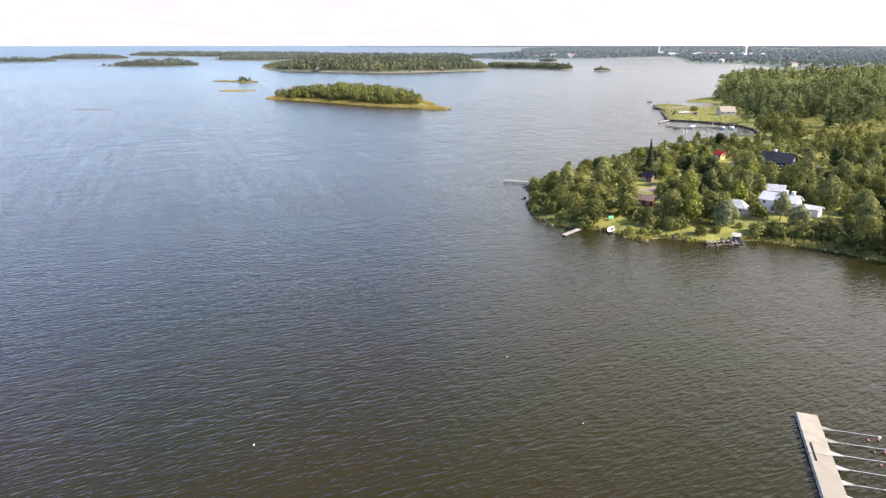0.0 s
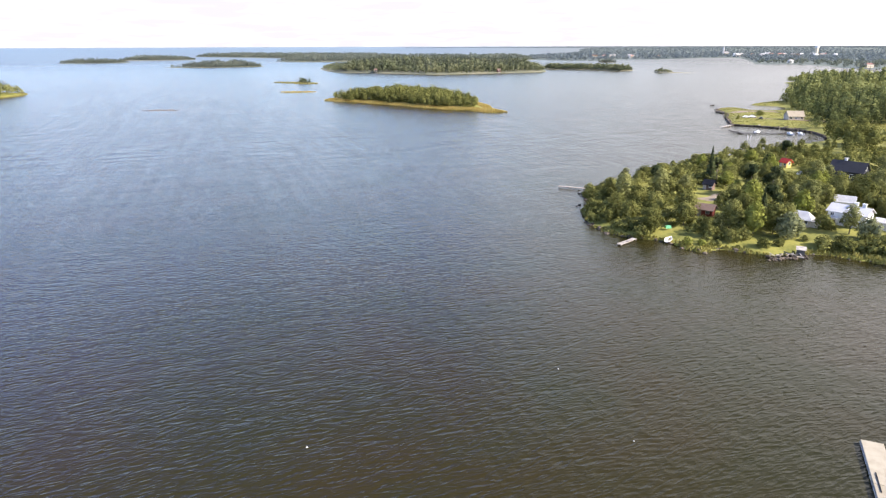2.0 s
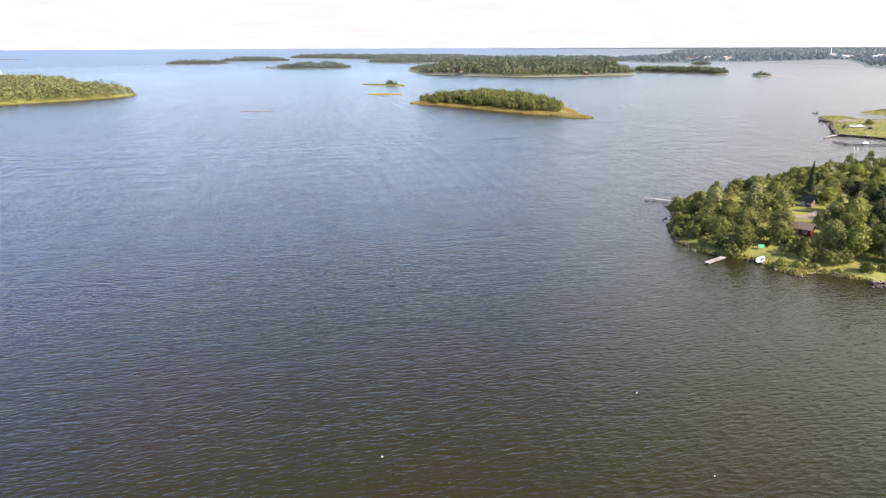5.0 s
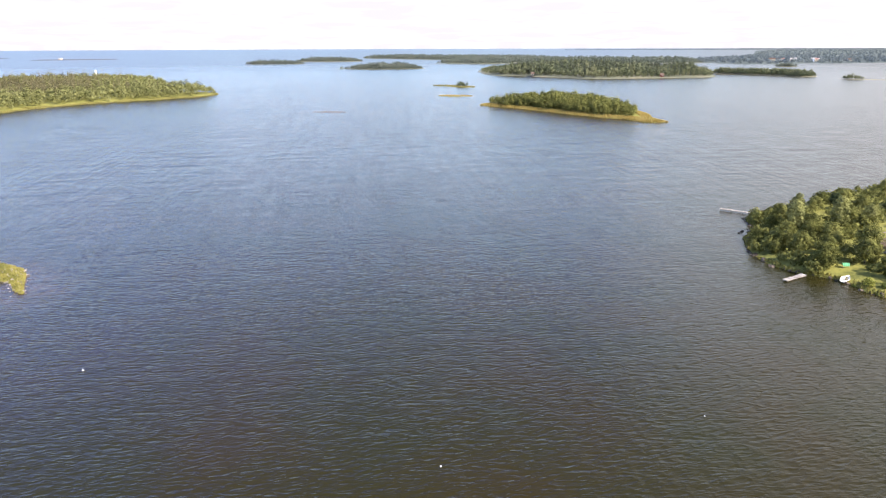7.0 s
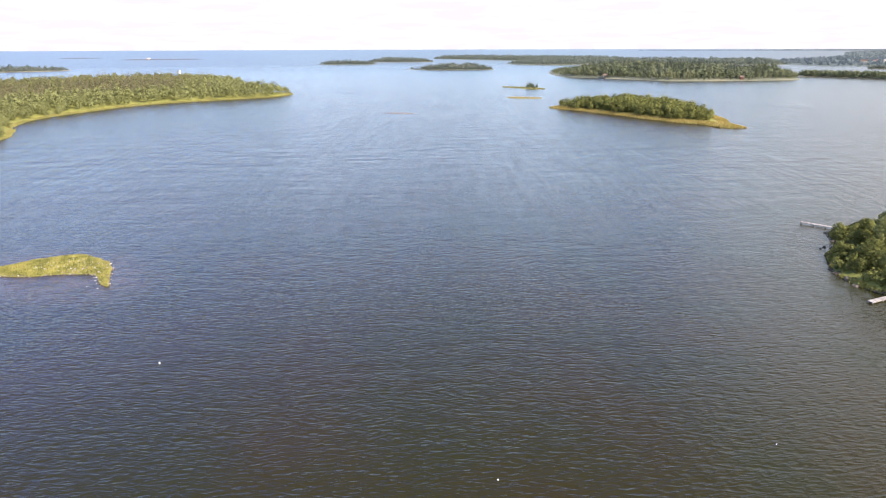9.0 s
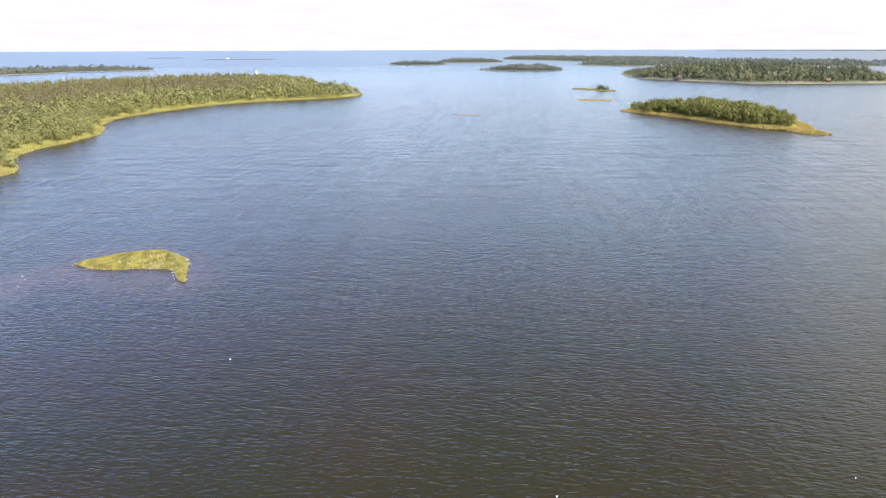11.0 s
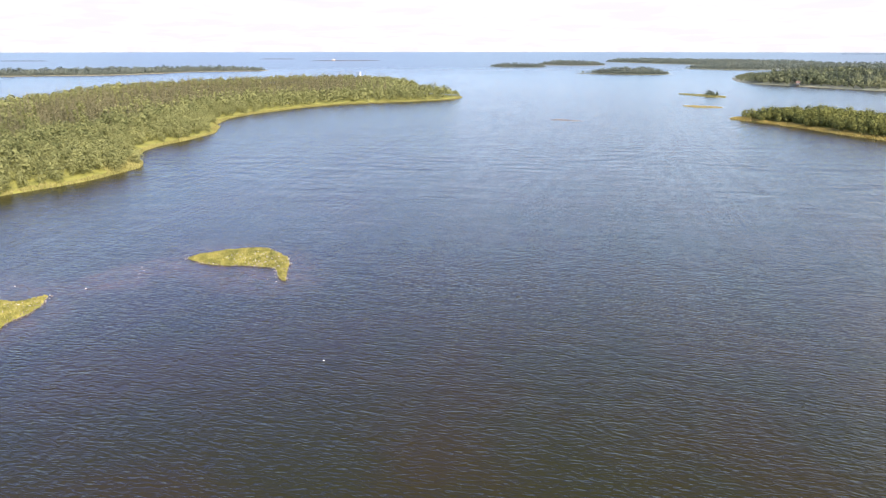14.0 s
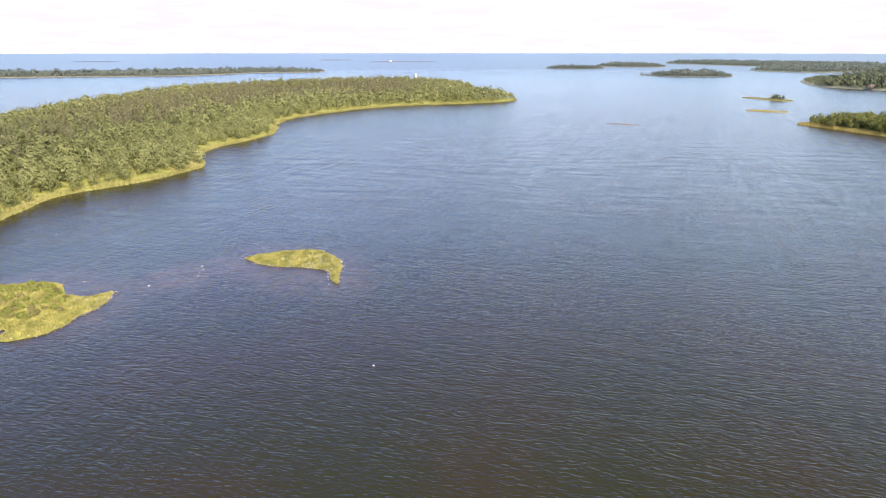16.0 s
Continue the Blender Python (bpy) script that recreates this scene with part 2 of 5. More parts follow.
SEDGE = foliage("sedge", (0.135, 0.140, 0.040), (0.45, 0.395, 0.122), 2.8, 0.3)
ROUGH_GRASS = foliage("rough_grass", (0.15, 0.16, 0.05), (0.37, 0.34, 0.12), 5.0, 0.4)
DARK_WOOD = mottled("dark_wet_boards", (0.045, 0.042, 0.04), (0.12, 0.115, 0.11), 0.8)
BARK = mottled("bark", (0.06, 0.045, 0.033), (0.17, 0.14, 0.11), 2.0)
WHITE_PAINT = mottled("white_paint", (0.72, 0.71, 0.68), (0.83, 0.82, 0.78), 0.9, 0.6)
TIN_WHITE = mottled("pale_roof_metal", (0.44, 0.44, 0.44), (0.56, 0.56, 0.55), 0.6, 0.45, 0.5)
GREY_ROOF = mottled("grey_roofing", (0.30, 0.28, 0.27), (0.44, 0.42, 0.40), 0.8)
BLACK_ROOF = mottled("black_roofing", (0.012, 0.013, 0.016), (0.035, 0.036, 0.042), 0.8, 0.7)
DARK_WALL = mottled("dark_boarding", (0.018, 0.02, 0.026), (0.05, 0.052, 0.06), 1.0)
RED_ROOF = mottled("red_roofing", (0.42, 0.03, 0.025), (0.58, 0.06, 0.045), 1.0)
YELLOW_WALL = mottled("yellow_boarding", (0.55, 0.40, 0.12), (0.70, 0.54, 0.20), 1.0)
FADED_ROOF = mottled("faded_red_roofing", (0.24, 0.13, 0.11), (0.34, 0.19, 0.16), 0.2)
RED_WALL = mottled("red_boarding", (0.14, 0.030, 0.022), (0.24, 0.055, 0.04), 1.0)
BROWN_ROOF = mottled("brown_roofing", (0.10, 0.065, 0.05), (0.20, 0.14, 0.11), 1.0)
TEAL_WALL = mottled("teal_boarding", (0.035, 0.07, 0.075), (0.07, 0.12, 0.125), 1.0)
BEIGE_WALL = mottled("beige_boarding", (0.50, 0.43, 0.33), (0.66, 0.58, 0.46), 0.4)
WEATHERED = mottled("weathered_boards", (0.26, 0.23, 0.20), (0.46, 0.42, 0.37), 2.0)
CONCRETE = mottled("pontoon_concrete", (0.31, 0.275, 0.205), (0.39, 0.35, 0.265), 0.9, 0.9, 0.2, 14.0, 0.01)
STEEL = mottled("galvanised_steel", (0.30, 0.30, 0.29), (0.44, 0.44, 0.42), 3.0, 0.45, 0.5)
RUBBER = mottled("black_rubber", (0.015, 0.015, 0.016), (0.04, 0.04, 0.042), 3.0)
BUOY_RED = mottled("faded_red_plastic", (0.26, 0.09, 0.075), (0.40, 0.16, 0.13), 4.0, 0.5, 0.4)
BUOY_WHITE = mottled("white_plastic", (0.74, 0.74, 0.72), (0.84, 0.84, 0.82), 4.0, 0.45, 0.4)
GREEN_CLOTH = mottled("green_tarpaulin", (0.035, 0.22, 0.085), (0.08, 0.34, 0.15), 2.0, 0.6, 0.3)
CAR_DARK = mottled("dark_car_paint", (0.02, 0.022, 0.026), (0.05, 0.052, 0.06), 1.0, 0.3, 0.5)


def build_glass():
    m, add, link = material("window_glass")
    return finish(m, add, link, (0.03, 0.04, 0.05), 0.06, 0.6)


GLASS = build_glass()


# ---- mesh helpers ----
rng = np.random.default_rng(7)


def mesh_of(name, verts, faces, mat, smooth=False):
    """A mesh out of arrays: verts (n, 3), faces (m, 3 or 4)."""
    verts, faces = np.asarray(verts, np.float32), np.asarray(faces, np.int32)
    me = bpy.data.meshes.new(name)
    k = faces.shape[1]
    me.vertices.add(len(verts)), me.loops.add(faces.size), me.polygons.add(len(faces))
    me.vertices.foreach_set("co", verts.ravel())
    me.loops.foreach_set("vertex_index", faces.ravel())
    me.polygons.foreach_set("loop_start", np.arange(0, faces.size, k, dtype=np.int32))
    me.polygons.foreach_set("loop_total", np.full(len(faces), k, np.int32))
    me.polygons.foreach_set("use_smooth", np.full(len(faces), smooth))
    for one in (mat if isinstance(mat, (list, tuple)) else [mat]):
        me.materials.append(one)
    me.update(calc_edges=True)
    return me


def part(name, bm, mat, parent=None, label="", smooth=False):
    me = bpy.data.meshes.new(name)
    bmesh.ops.recalc_face_normals(bm, faces=bm.faces)
    for f in bm.faces:
        f.smooth = smooth
    bm.to_mesh(me)
    bm.free()
    me.materials.append(mat)
    ob = new(name, me)
    ob.parent = parent
    return tagged(ob, label)


def empty(name, m, label, category, group=""):
    ob = new(name)
    ob.matrix_basis = m
    ob.empty_display_size = 0.2
    return tagged(ob, label, category, group)


def box(bm, x0, x1, y0, y1, z0, z1, bevel=0.0):
    v = [bm.verts.new((x, y, z)) for z in (z0, z1) for y in (y0, y1) for x in (x0, x1)]
    fs = [bm.faces.new([v[i] for i in q]) for q in ((0, 2, 3, 1), (4, 5, 7, 6), (0, 1, 5, 4), (2, 6, 7, 3), (0, 4, 6, 2), (1, 3, 7, 5))]
    if bevel:
        es = {e for f in fs for e in f.edges}
        bmesh.ops.bevel(bm, geom=list(es), offset=bevel, segments=1, affect="EDGES")
    return bm


def boxes(*dims, bevel=0.0):
    bm = bmesh.new()
    for d in dims:
        box(bm, *d, bevel=bevel)
    return bm


def tube(bm, a, b, r0, r1=None, n=8):
    a, b = Vector(a), Vector(b)
    r1 = r0 if r1 is None else r1
    q = (b - a).to_track_quat("Z", "Y")
    rings = []
    for p, r in ((a, r0), (b, r1)):
        rings.append([bm.verts.new(p + q @ Vector((r * math.cos(6.2832 * i / n), r * math.sin(6.2832 * i / n), 0))) for i in range(n)])
    for i in range(n):
        j = (i + 1) % n
        bm.faces.new((rings[0][i], rings[0][j], rings[1][j], rings[1][i]))
    bm.faces.new(rings[0][::-1]), bm.faces.new(rings[1])
    return bm


# ---- lattice noise on arrays ----
LATTICE = rng.random((256, 256))


def vnoise(x, y):
    xi, yi = np.floor(x).astype(int), np.floor(y).astype(int)
    fx, fy = x - xi, y - yi
    fx, fy = fx * fx * (3 - 2 * fx), fy * fy * (3 - 2 * fy)
    g = lambda i, j: LATTICE[(xi + i) & 255, (yi + j) & 255]
    return (g(0, 0) * (1 - fx) + g(1, 0) * fx) * (1 - fy) + (g(0, 1) * (1 - fx) + g(1, 1) * fx) * fy - 0.5


def fbm(x, y, size):
    return vnoise(x / size, y / size) + 0.5 * vnoise(x * 2.1 / size + 17, y * 2.1 / size + 5) + 0.25 * vnoise(x * 4.3 / size + 3, y * 4.3 / size + 41)


# ---- water ----
def far_rise(r):
    """The far sheet comes up towards eye level, in place of the many kilometres of sea beyond."""
    return 34.0 * np.clip((r - 3000.0) / 1900.0, 0, 1) ** 1.3


def build_sea():
    radii = np.concatenate([[0.001], np.linspace(40, 3000, 40), np.linspace(3080, 4900, 24)])
    n = 144
    ang = np.arange(n) * 2 * np.pi / n
    v = np.stack([np.outer(radii, np.cos(ang)), np.outer(radii, np.sin(ang)), np.repeat(far_rise(radii)[:, None], n, 1)], -1).reshape(-1, 3)
    i, j = np.meshgrid(np.arange(len(radii) - 1), np.arange(n), indexing="ij")
    k = (j + 1) % n
    f = np.stack([i * n + j, (i + 1) * n + j, (i + 1) * n + k, i * n + k], -1).reshape(-1, 4)
    tagged(new("water", mesh_of("water", v, f, WATER, True)), "wind-rippled brown and blue sea bay", "water", kind="structure")


build_sea()


# ---- land ----
def smooth_outline(pts, steps=6):
    p = np.array(pts, float)
    a, b, c, d = np.roll(p, 1, 0), p, np.roll(p, -1, 0), np.roll(p, -2, 0)
    t = (np.arange(steps) / steps)[None, :, None]
    a, b, c, d = a[:, None], b[:, None], c[:, None], d[:, None]
    q = 0.5 * (2 * b + (c - a) * t + (2 * a - 5 * b + 4 * c - d) * t ** 2 + (3 * b - a - 3 * c + d) * t ** 3)
    return q.reshape(-1, 2)


def inside_distance(x, y, line):
    """Metres inside the outline (minus: outside)."""
    best = np.full(x.shape, 1e18)
    odd = np.zeros(x.shape, bool)
    for (x0, y0), (x1, y1) in zip(line, np.roll(line, -1, 0)):
        dx, dy = x1 - x0, y1 - y0
        s = np.clip(((x - x0) * dx + (y - y0) * dy) / (dx * dx + dy * dy + 1e-12), 0, 1)
        best = np.minimum(best, (x - x0 - s * dx) ** 2 + (y - y0 - s * dy) ** 2)
        if dy:
            odd ^= ((y0 > y) != (y1 > y)) & (x < x0 + (y - y0) * dx / dy)
    return np.sqrt(best) * np.where(odd, 1, -1)


class Land:
    """An island or coast: an outline, a beach slope and a height to which the ground comes."""

    def __init__(self, outline, cap, slope, ragged, size, base=0.0):
        self.line, self.cap, self.slope, self.ragged, self.size, self.base = smooth_outline(outline), cap, slope, ragged, size, base

    def inside(self, x, y):
        return inside_distance(x, y, self.line) + self.ragged * fbm(x, y, self.size)

    def height(self, x, y, d=None):
        d = self.inside(x, y) if d is None else d
        rise = np.where(d > 0, self.cap * (1 - np.exp(-np.maximum(d, 0) * self.slope / self.cap)), d * self.slope)
        return self.base + far_rise(np.hypot(x, y)) + np.maximum(rise, -1.5) + 0.12 * self.cap * fbm(x, y, 18.0) * np.clip(d / 6, 0, 1)

    def ground(self, xs, ys, mat, label):
        x, y = np.meshgrid(xs, ys, indexing="ij")
        d = self.inside(x, y)
        z = self.height(x, y, d)
        n = len(ys)
        i, j = np.meshgrid(np.arange(len(xs) - 1), np.arange(n - 1), indexing="ij")
        f = np.stack([i * n + j, (i + 1) * n + j, (i + 1) * n + j + 1, i * n + j + 1], -1).reshape(-1, 4)
        f = f[(d.ravel()[f] * self.slope > -1.2).any(1)]
        used, back = np.unique(f, return_inverse=True)
        v = np.stack([x, y, z], -1).reshape(-1, 3)[used]
        return tagged(new("ground", mesh_of("ground", v, back.reshape(f.shape), mat, True)), label, "ground", kind="structure")

    def span(self, cell, grow=1.0):
        (x0, y0), (x1, y1) = self.line.min(0) - 8, self.line.max(0) + 8
        return np.arange(x0, x1 + cell, cell), np.arange(y0, y1 + cell, cell)


def graded(a, b, fine, coarse_at, rate):
    """Steps that stay fine up to coarse_at and grow past it."""
    out, step = [a], fine
    while out[-1] < b:
        if out[-1] > coarse_at:
            step *= rate
        out.append(out[-1] + step)
    return np.array(out)


# ---- leaf clouds ----
def leaf_cloud(g, blobs, count, size, flat=0.36, shell=(0.72, 1.06)):
    """Irregular leaf clumps over a set of blobs (x, y, z, r, rz): verts (count, 3, 3)."""
    blobs = np.array(blobs, float)
    w = blobs[:, 3] * blobs[:, 4]
    k = g.choice(len(blobs), count, p=w / w.sum())
    n = g.normal(size=(count, 3))
    n /= np.linalg.norm(n, axis=1, keepdims=True)
    r = g.uniform(*shell, (count, 1))
    c = blobs[k, :3] + n * r * blobs[k][:, [3, 3, 4]]
    middle = (blobs[:, :3] * w[:, None]).sum(0) / w.sum()
    whole = c - middle
    whole /= np.linalg.norm(whole, axis=1, keepdims=True) + 1e-9
    out = 0.65 * n + 0.55 * whole + flat * g.normal(size=(count, 3)) + (0, 0, 0.2)
    out /= np.linalg.norm(out, axis=1, keepdims=True)
    u = np.cross(out, g.normal(size=(count, 3)))
    u /= np.linalg.norm(u, axis=1, keepdims=True) + 1e-9
    v = np.cross(out, u)
    s = size * g.uniform(0.6, 1.4, (count, 1, 1))
    corner = np.array([(-1.1, -0.75), (1.1, -0.7), (0.0, 1.25)])[None] + g.uniform(-0.45, 0.45, (count, 3, 2))
    tri = c[:, None] + s * 0.5 * (corner[:, :, :1] * u[:, None] + corner[:, :, 1:] * v[:, None])
    lean = 0.60 * n + 0.55 * whole + 0.34 * g.normal(size=(count, 3)) + (0, 0, 0.12)
    return tri, lean / np.linalg.norm(lean, axis=1, keepdims=True)


def soft(me, lean):
    """Shade each leaf clump with the lean of the bough that it sits on."""
    me.polygons.foreach_set("use_smooth", np.ones(len(me.polygons), bool))
    me.normals_split_custom_set_from_vertices(np.repeat(lean, 3, axis=0).astype(np.float32))
    return me


def loose(n, k=3):
    """n separate faces of k corners."""
    return np.arange(n * k, dtype=np.int32).reshape(-1, k)


def broad_blobs(g, h, width, low=0.18, count=15):
    """A leafy crown: rounded lobes set round an egg-shaped body, uneven."""
    mid, half = h * (low + 0.98) / 2, h * (0.98 - low) / 2
    out = [(0, 0, mid, width * 0.30, half * 0.66)]
    for i in range(count):
        t = (i + 0.5) / count
        up = -0.80 + 1.72 * t
        reach = width * 0.5 * math.sqrt(max(0.06, 1 - (0.92 * up + 0.10) ** 2))
        a = 2.39996 * i + g.uniform(-0.5, 0.5)
        r = width * g.uniform(0.15, 0.25)
        off = max(0.0, reach * g.uniform(0.88, 1.08) - 0.85 * r)
        out.append((off * math.cos(a), off * math.sin(a), mid + half * 0.86 * up, r, r * g.uniform(0.8, 1.05)))
    return out


def spruce_quads(g, h, width, count, size):
    t = g.beta(1.0, 1.5, count)
    z = h * (0.06 + 0.93 * t)
    tier = 0.75 + 0.25 * np.cos(z * 6.283 / (0.085 * h))
    r = width * 0.5 * (1.03 - t) * tier * g.uniform(0.55, 1.05, count)
    a = g.uniform(0, 6.283, count)
    c = np.stack([r * np.cos(a), r * np.sin(a), z - 0.22 * r], -1)
    rad = np.stack([np.cos(a), np.sin(a), np.full(count, -0.45)], -1)
    side = np.stack([-np.sin(a), np.cos(a), g.normal(0, 0.25, count)], -1)
    s = size * g.uniform(0.6, 1.3, (count, 1, 1)) * (1.15 - 0.6 * t)[:, None, None]
    corner = np.array([(-1.2, -0.5), (1.3, 0.0), (-1.0, 0.6)])[None] + g.uniform(-0.25, 0.25, (count, 3, 2))
    tri = c[:, None] + 0.5 * s * (corner[:, :, :1] * rad[:, None] + corner[:, :, 1:] * side[:, None])
    face = np.cross(tri[:, 1] - tri[:, 0], tri[:, 2] - tri[:, 0])
    tri[face[:, 2] < 0] = tri[face[:, 2] < 0][:, ::-1]
    lean = np.stack([np.cos(a), np.sin(a), np.full(count, 0.55)], -1) + 0.3 * g.normal(size=(count, 3))
    return tri, lean / np.linalg.norm(lean, axis=1, keepdims=True)


def pine_blobs(g, h, width):
    out = []
    for i in range(7):
        a, t = g.uniform(0, 6.283), g.uniform(0.58, 0.95)
        off = width * 0.5 * g.uniform(0.15, 0.7) * (1.25 - t)
        out.append((off * 1.6 * math.cos(a), off * 1.6 * math.sin(a), h * t, width * 0.24, h * 0.085))
    out.append((0, 0, h * 0.92, width * 0.25, h * 0.08))
    return out


def trunk_bm(g, h, r, limbs=4):
    bm = bmesh.new()
    pts = [Vector((0, 0, -0.3))]
    for k in range(1, 4):
        pts.append(Vector((g.normal(0, 0.02 * h), g.normal(0, 0.02 * h), h * k / 3.6)))
    for k in range(3):
        tube(bm, pts[k], pts[k + 1], r * (1 - 0.27 * k), r * (0.73 - 0.27 * k), 7)
    for k in range(limbs):
        z = g.uniform(0.3, 0.7)
        a = g.uniform(0, 6.283)
        s = pts[1].lerp(pts[2], z)
        tube(bm, s, s + Vector((math.cos(a), math.sin(a), 0.9)) * h * g.uniform(0.12, 0.22), r * 0.4, r * 0.12, 5)
    return bm


def tree_model(name, seed, h, width, kind, leaf_mat, label, count=900, size=0.5, low=0.18):
    """One tree at the origin: trunk and crown under one top-level object."""
    g = np.random.default_rng(seed)
    if kind == "spruce":
        q, lean = spruce_quads(g, h, width, count, size)
    elif kind == "pine":
        q, lean = leaf_cloud(g, pine_blobs(g, h, width), count, size, 0.9, (0.3, 1.05))
    else:
        q, lean = leaf_cloud(g, broad_blobs(g, h, width, low), count, size)
    base = empty(name, Matrix(), label, "bush" if name == "bush" else "tree")
    if name != "bush":
        part("trunk", trunk_bm(g, h * (0.9 if kind != "broad" else 0.75), 0.016 * h + 0.03), BARK, base)
    crown = new("crown", soft(mesh_of("crown", q.reshape(-1, 3), loose(count), leaf_mat), lean))
    crown.parent = base
    return base


def forest(name, spots, templates, mats, label, category="forest"):
    """Many trees joined into one object. spots: rows of x, y, z, scale, turn, template."""
    vs, slot, leans = [], [], []
    spots = np.asarray(spots)
    for k, ((tpl, lean), mi) in enumerate(templates):
        s = spots[spots[:, 5] == k]
        if not len(s):
            continue
        c, n = np.cos(s[:, 4])[:, None], np.sin(s[:, 4])[:, None]
        p = tpl.reshape(-1, 3)
        sc = s[:, 3][:, None]
        x = (p[None, :, 0] * c - p[None, :, 1] * n) * sc + s[:, 0][:, None]
        y = (p[None, :, 0] * n + p[None, :, 1] * c) * sc + s[:, 1][:, None]
        z = p[None, :, 2] * sc + s[:, 2][:, None]
        vs.append(np.stack([x, y, z], -1).reshape(-1, 3))
        slot.append(np.full(len(vs[-1]) // 3, mi, np.int32))
        leans.append(np.stack([lean[None, :, 0] * c - lean[None, :, 1] * n, lean[None, :, 0] * n + lean[None, :, 1] * c, np.broadcast_to(lean[None, :, 2], (len(s), len(lean)))], -1).reshape(-1, 3))
    v = np.concatenate(vs)
    me = mesh_of(name, v, loose(len(v) // 3), mats)
    me.polygons.foreach_set("material_index", np.concatenate(slot))
    soft(me, np.concatenate(leans))
    return tagged(new(name, me), label, category, kind="stuff")


def scatter(g, x0, x1, y0, y1, gap):
    """A jittered grid of places."""
    xs, ys = np.meshgrid(np.arange(x0, x1, gap), np.arange(y0, y1, gap), indexing="ij")
    xs = xs + np.where(np.arange(xs.shape[1])[None] % 2, gap / 2, 0)
    return (xs + g.uniform(-0.38, 0.38, xs.shape) * gap).ravel(), (ys + g.uniform(-0.38, 0.38, ys.shape) * gap).ravel()


def templates_for(seed, h, width, count, size, low, conifers=0):
    g = np.random.default_rng(seed)
    out = []
    for k in range(6):
        out.append((leaf_cloud(g, broad_blobs(g, h * g.uniform(0.85, 1.15), width * g.uniform(0.85, 1.2), low, 9), count, size, 0.12), 0))
    for k in range(conifers):
        out.append((spruce_quads(g, h * g.uniform(1.1, 1.4), width * 0.5, count, size), 1))
    return out


def reed_bed(name, x, y, z, height, mat, label, width=0.5, g=rng):
    """Upright tufts: two crossed, tapering blades of stems at each place."""
    n = len(x)
    a = g.uniform(0, 6.283, n)
    h = height * g.uniform(0.6, 1.25, n)
    w = width * g.uniform(0.6, 1.4, n)
    out = []
    for turn in (0.0, 1.57):
        c, s = np.cos(a + turn) * w / 2, np.sin(a + turn) * w / 2
        lx, ly = g.normal(0, 0.25, n) * h, g.normal(0, 0.25, n) * h
        out.append(np.stack([np.stack([x - c, y - s, z - 0.1], -1), np.stack([x + c, y + s, z - 0.1], -1),
                             np.stack([x + lx + 0.8 * c, y + ly + 0.8 * s, z + h], -1), np.stack([x + lx - 0.5 * c, y + ly - 0.5 * s, z + h * 0.85], -1)], 1))
    v = np.concatenate(out).reshape(-1, 3)
    return tagged(new(name, mesh_of(name, v, loose(len(v) // 4, 4), mat)), label, "reeds", kind="stuff")


def stones(name, places, mat, label, category="rock", group=""):
    """Separate rounded boulders (x, y, z, size)."""
    models = []
    for k in range(4):
        bm = bmesh.new()
        bmesh.ops.create_icosphere(bm, subdivisions=2, radius=0.5)
        for v in bm.verts:
            v.co *= 1 + 0.45 * noise.noise(v.co * 2.3 + Vector((k * 9, 0, 0)))
            v.co.z *= 0.7
        me = bpy.data.meshes.new(name)
        bm.to_mesh(me)
        bm.free()
        me.materials.append(mat)
        models.append(me)
    for i, (x, y, z, s) in enumerate(places):
        ob = new(name, models[i % 4])
        ob.matrix_basis = pose(x, y, z, 0, 0, i * 77) @ Matrix.Diagonal((s, s * 0.8, s, 1))
        tagged(ob, label, category, group)


# ---- coast with the peninsula, the harbour and the woods behind ----
COAST = Land([(30, 213), (29, 198), (25, 187), (25, 175), (27, 166), (33, 159), (41, 156), (45, 150), (49, 148), (52, 151), (63, 147), (75, 148), (82, 144), (89, 140),
              (97, 131), (125, 100), (330, 40), (920, 700), (880, 900), (770, 962), (600, 970), (470, 955), (400, 915), (361, 876), (338, 811), (285, 690), (279, 640), (240, 588), (200, 545),
              (218, 528), (205, 498), (185, 492), (180, 512), (162, 506), (156, 471), (146, 433), (141, 405), (160, 398), (168, 392), (171, 374), (166, 345), (145, 326), (100, 290), (60, 252)],
             1.8, 0.35, 1.4, 14.0)
COAST.ground(graded(12, 760, 2.4, 190, 1.07), graded(60, 1330, 2.4, 330, 1.05), [GRASS], "low wooded coast with a shallow shore")

# ---- the long wooded island ----
LONG = Land([(-256, 50), (-269, 61), (-287, 79), (-292, 102), (-296, 122), (-304, 141), (-314, 156), (-352, 173), (-373, 200), (-398, 246), (-430, 275), (-450, 286), (-482, 323), (-505, 390), (-512, 466),
             (-480, 545), (-463, 600), (-488, 642), (-545, 640), (-590, 665), (-640, 745), (-780, 800), (-880, 760), (-900, 600), (-870, 420), (-760, 270), (-640, 160), (-520, 60), (-380, -60), (-240, -40), (-225, 20)],
            3.2, 0.25, 2.2, 22.0)
LONG.ground(np.arange(-940, -190, 5.0), np.arange(-80, 830, 5.0), [GRASS], "long wooded island with a reed margin")

# ---- the middle island, the big island behind, islets, far coasts ----
MID = Land([(-153, 571), (-123, 552), (-95, 534), (-69, 513), (-42, 494), (-22, 485), (-8, 469.5), (5, 475.5), (-5, 496), (-10, 530), (-30, 570), (-70, 600), (-110, 605), (-140, 592)], 1.6, 0.3, 1.2, 12.0)
MID.ground(*MID.span(3.5), [GRASS], "low wooded islet with a broad reed edge")
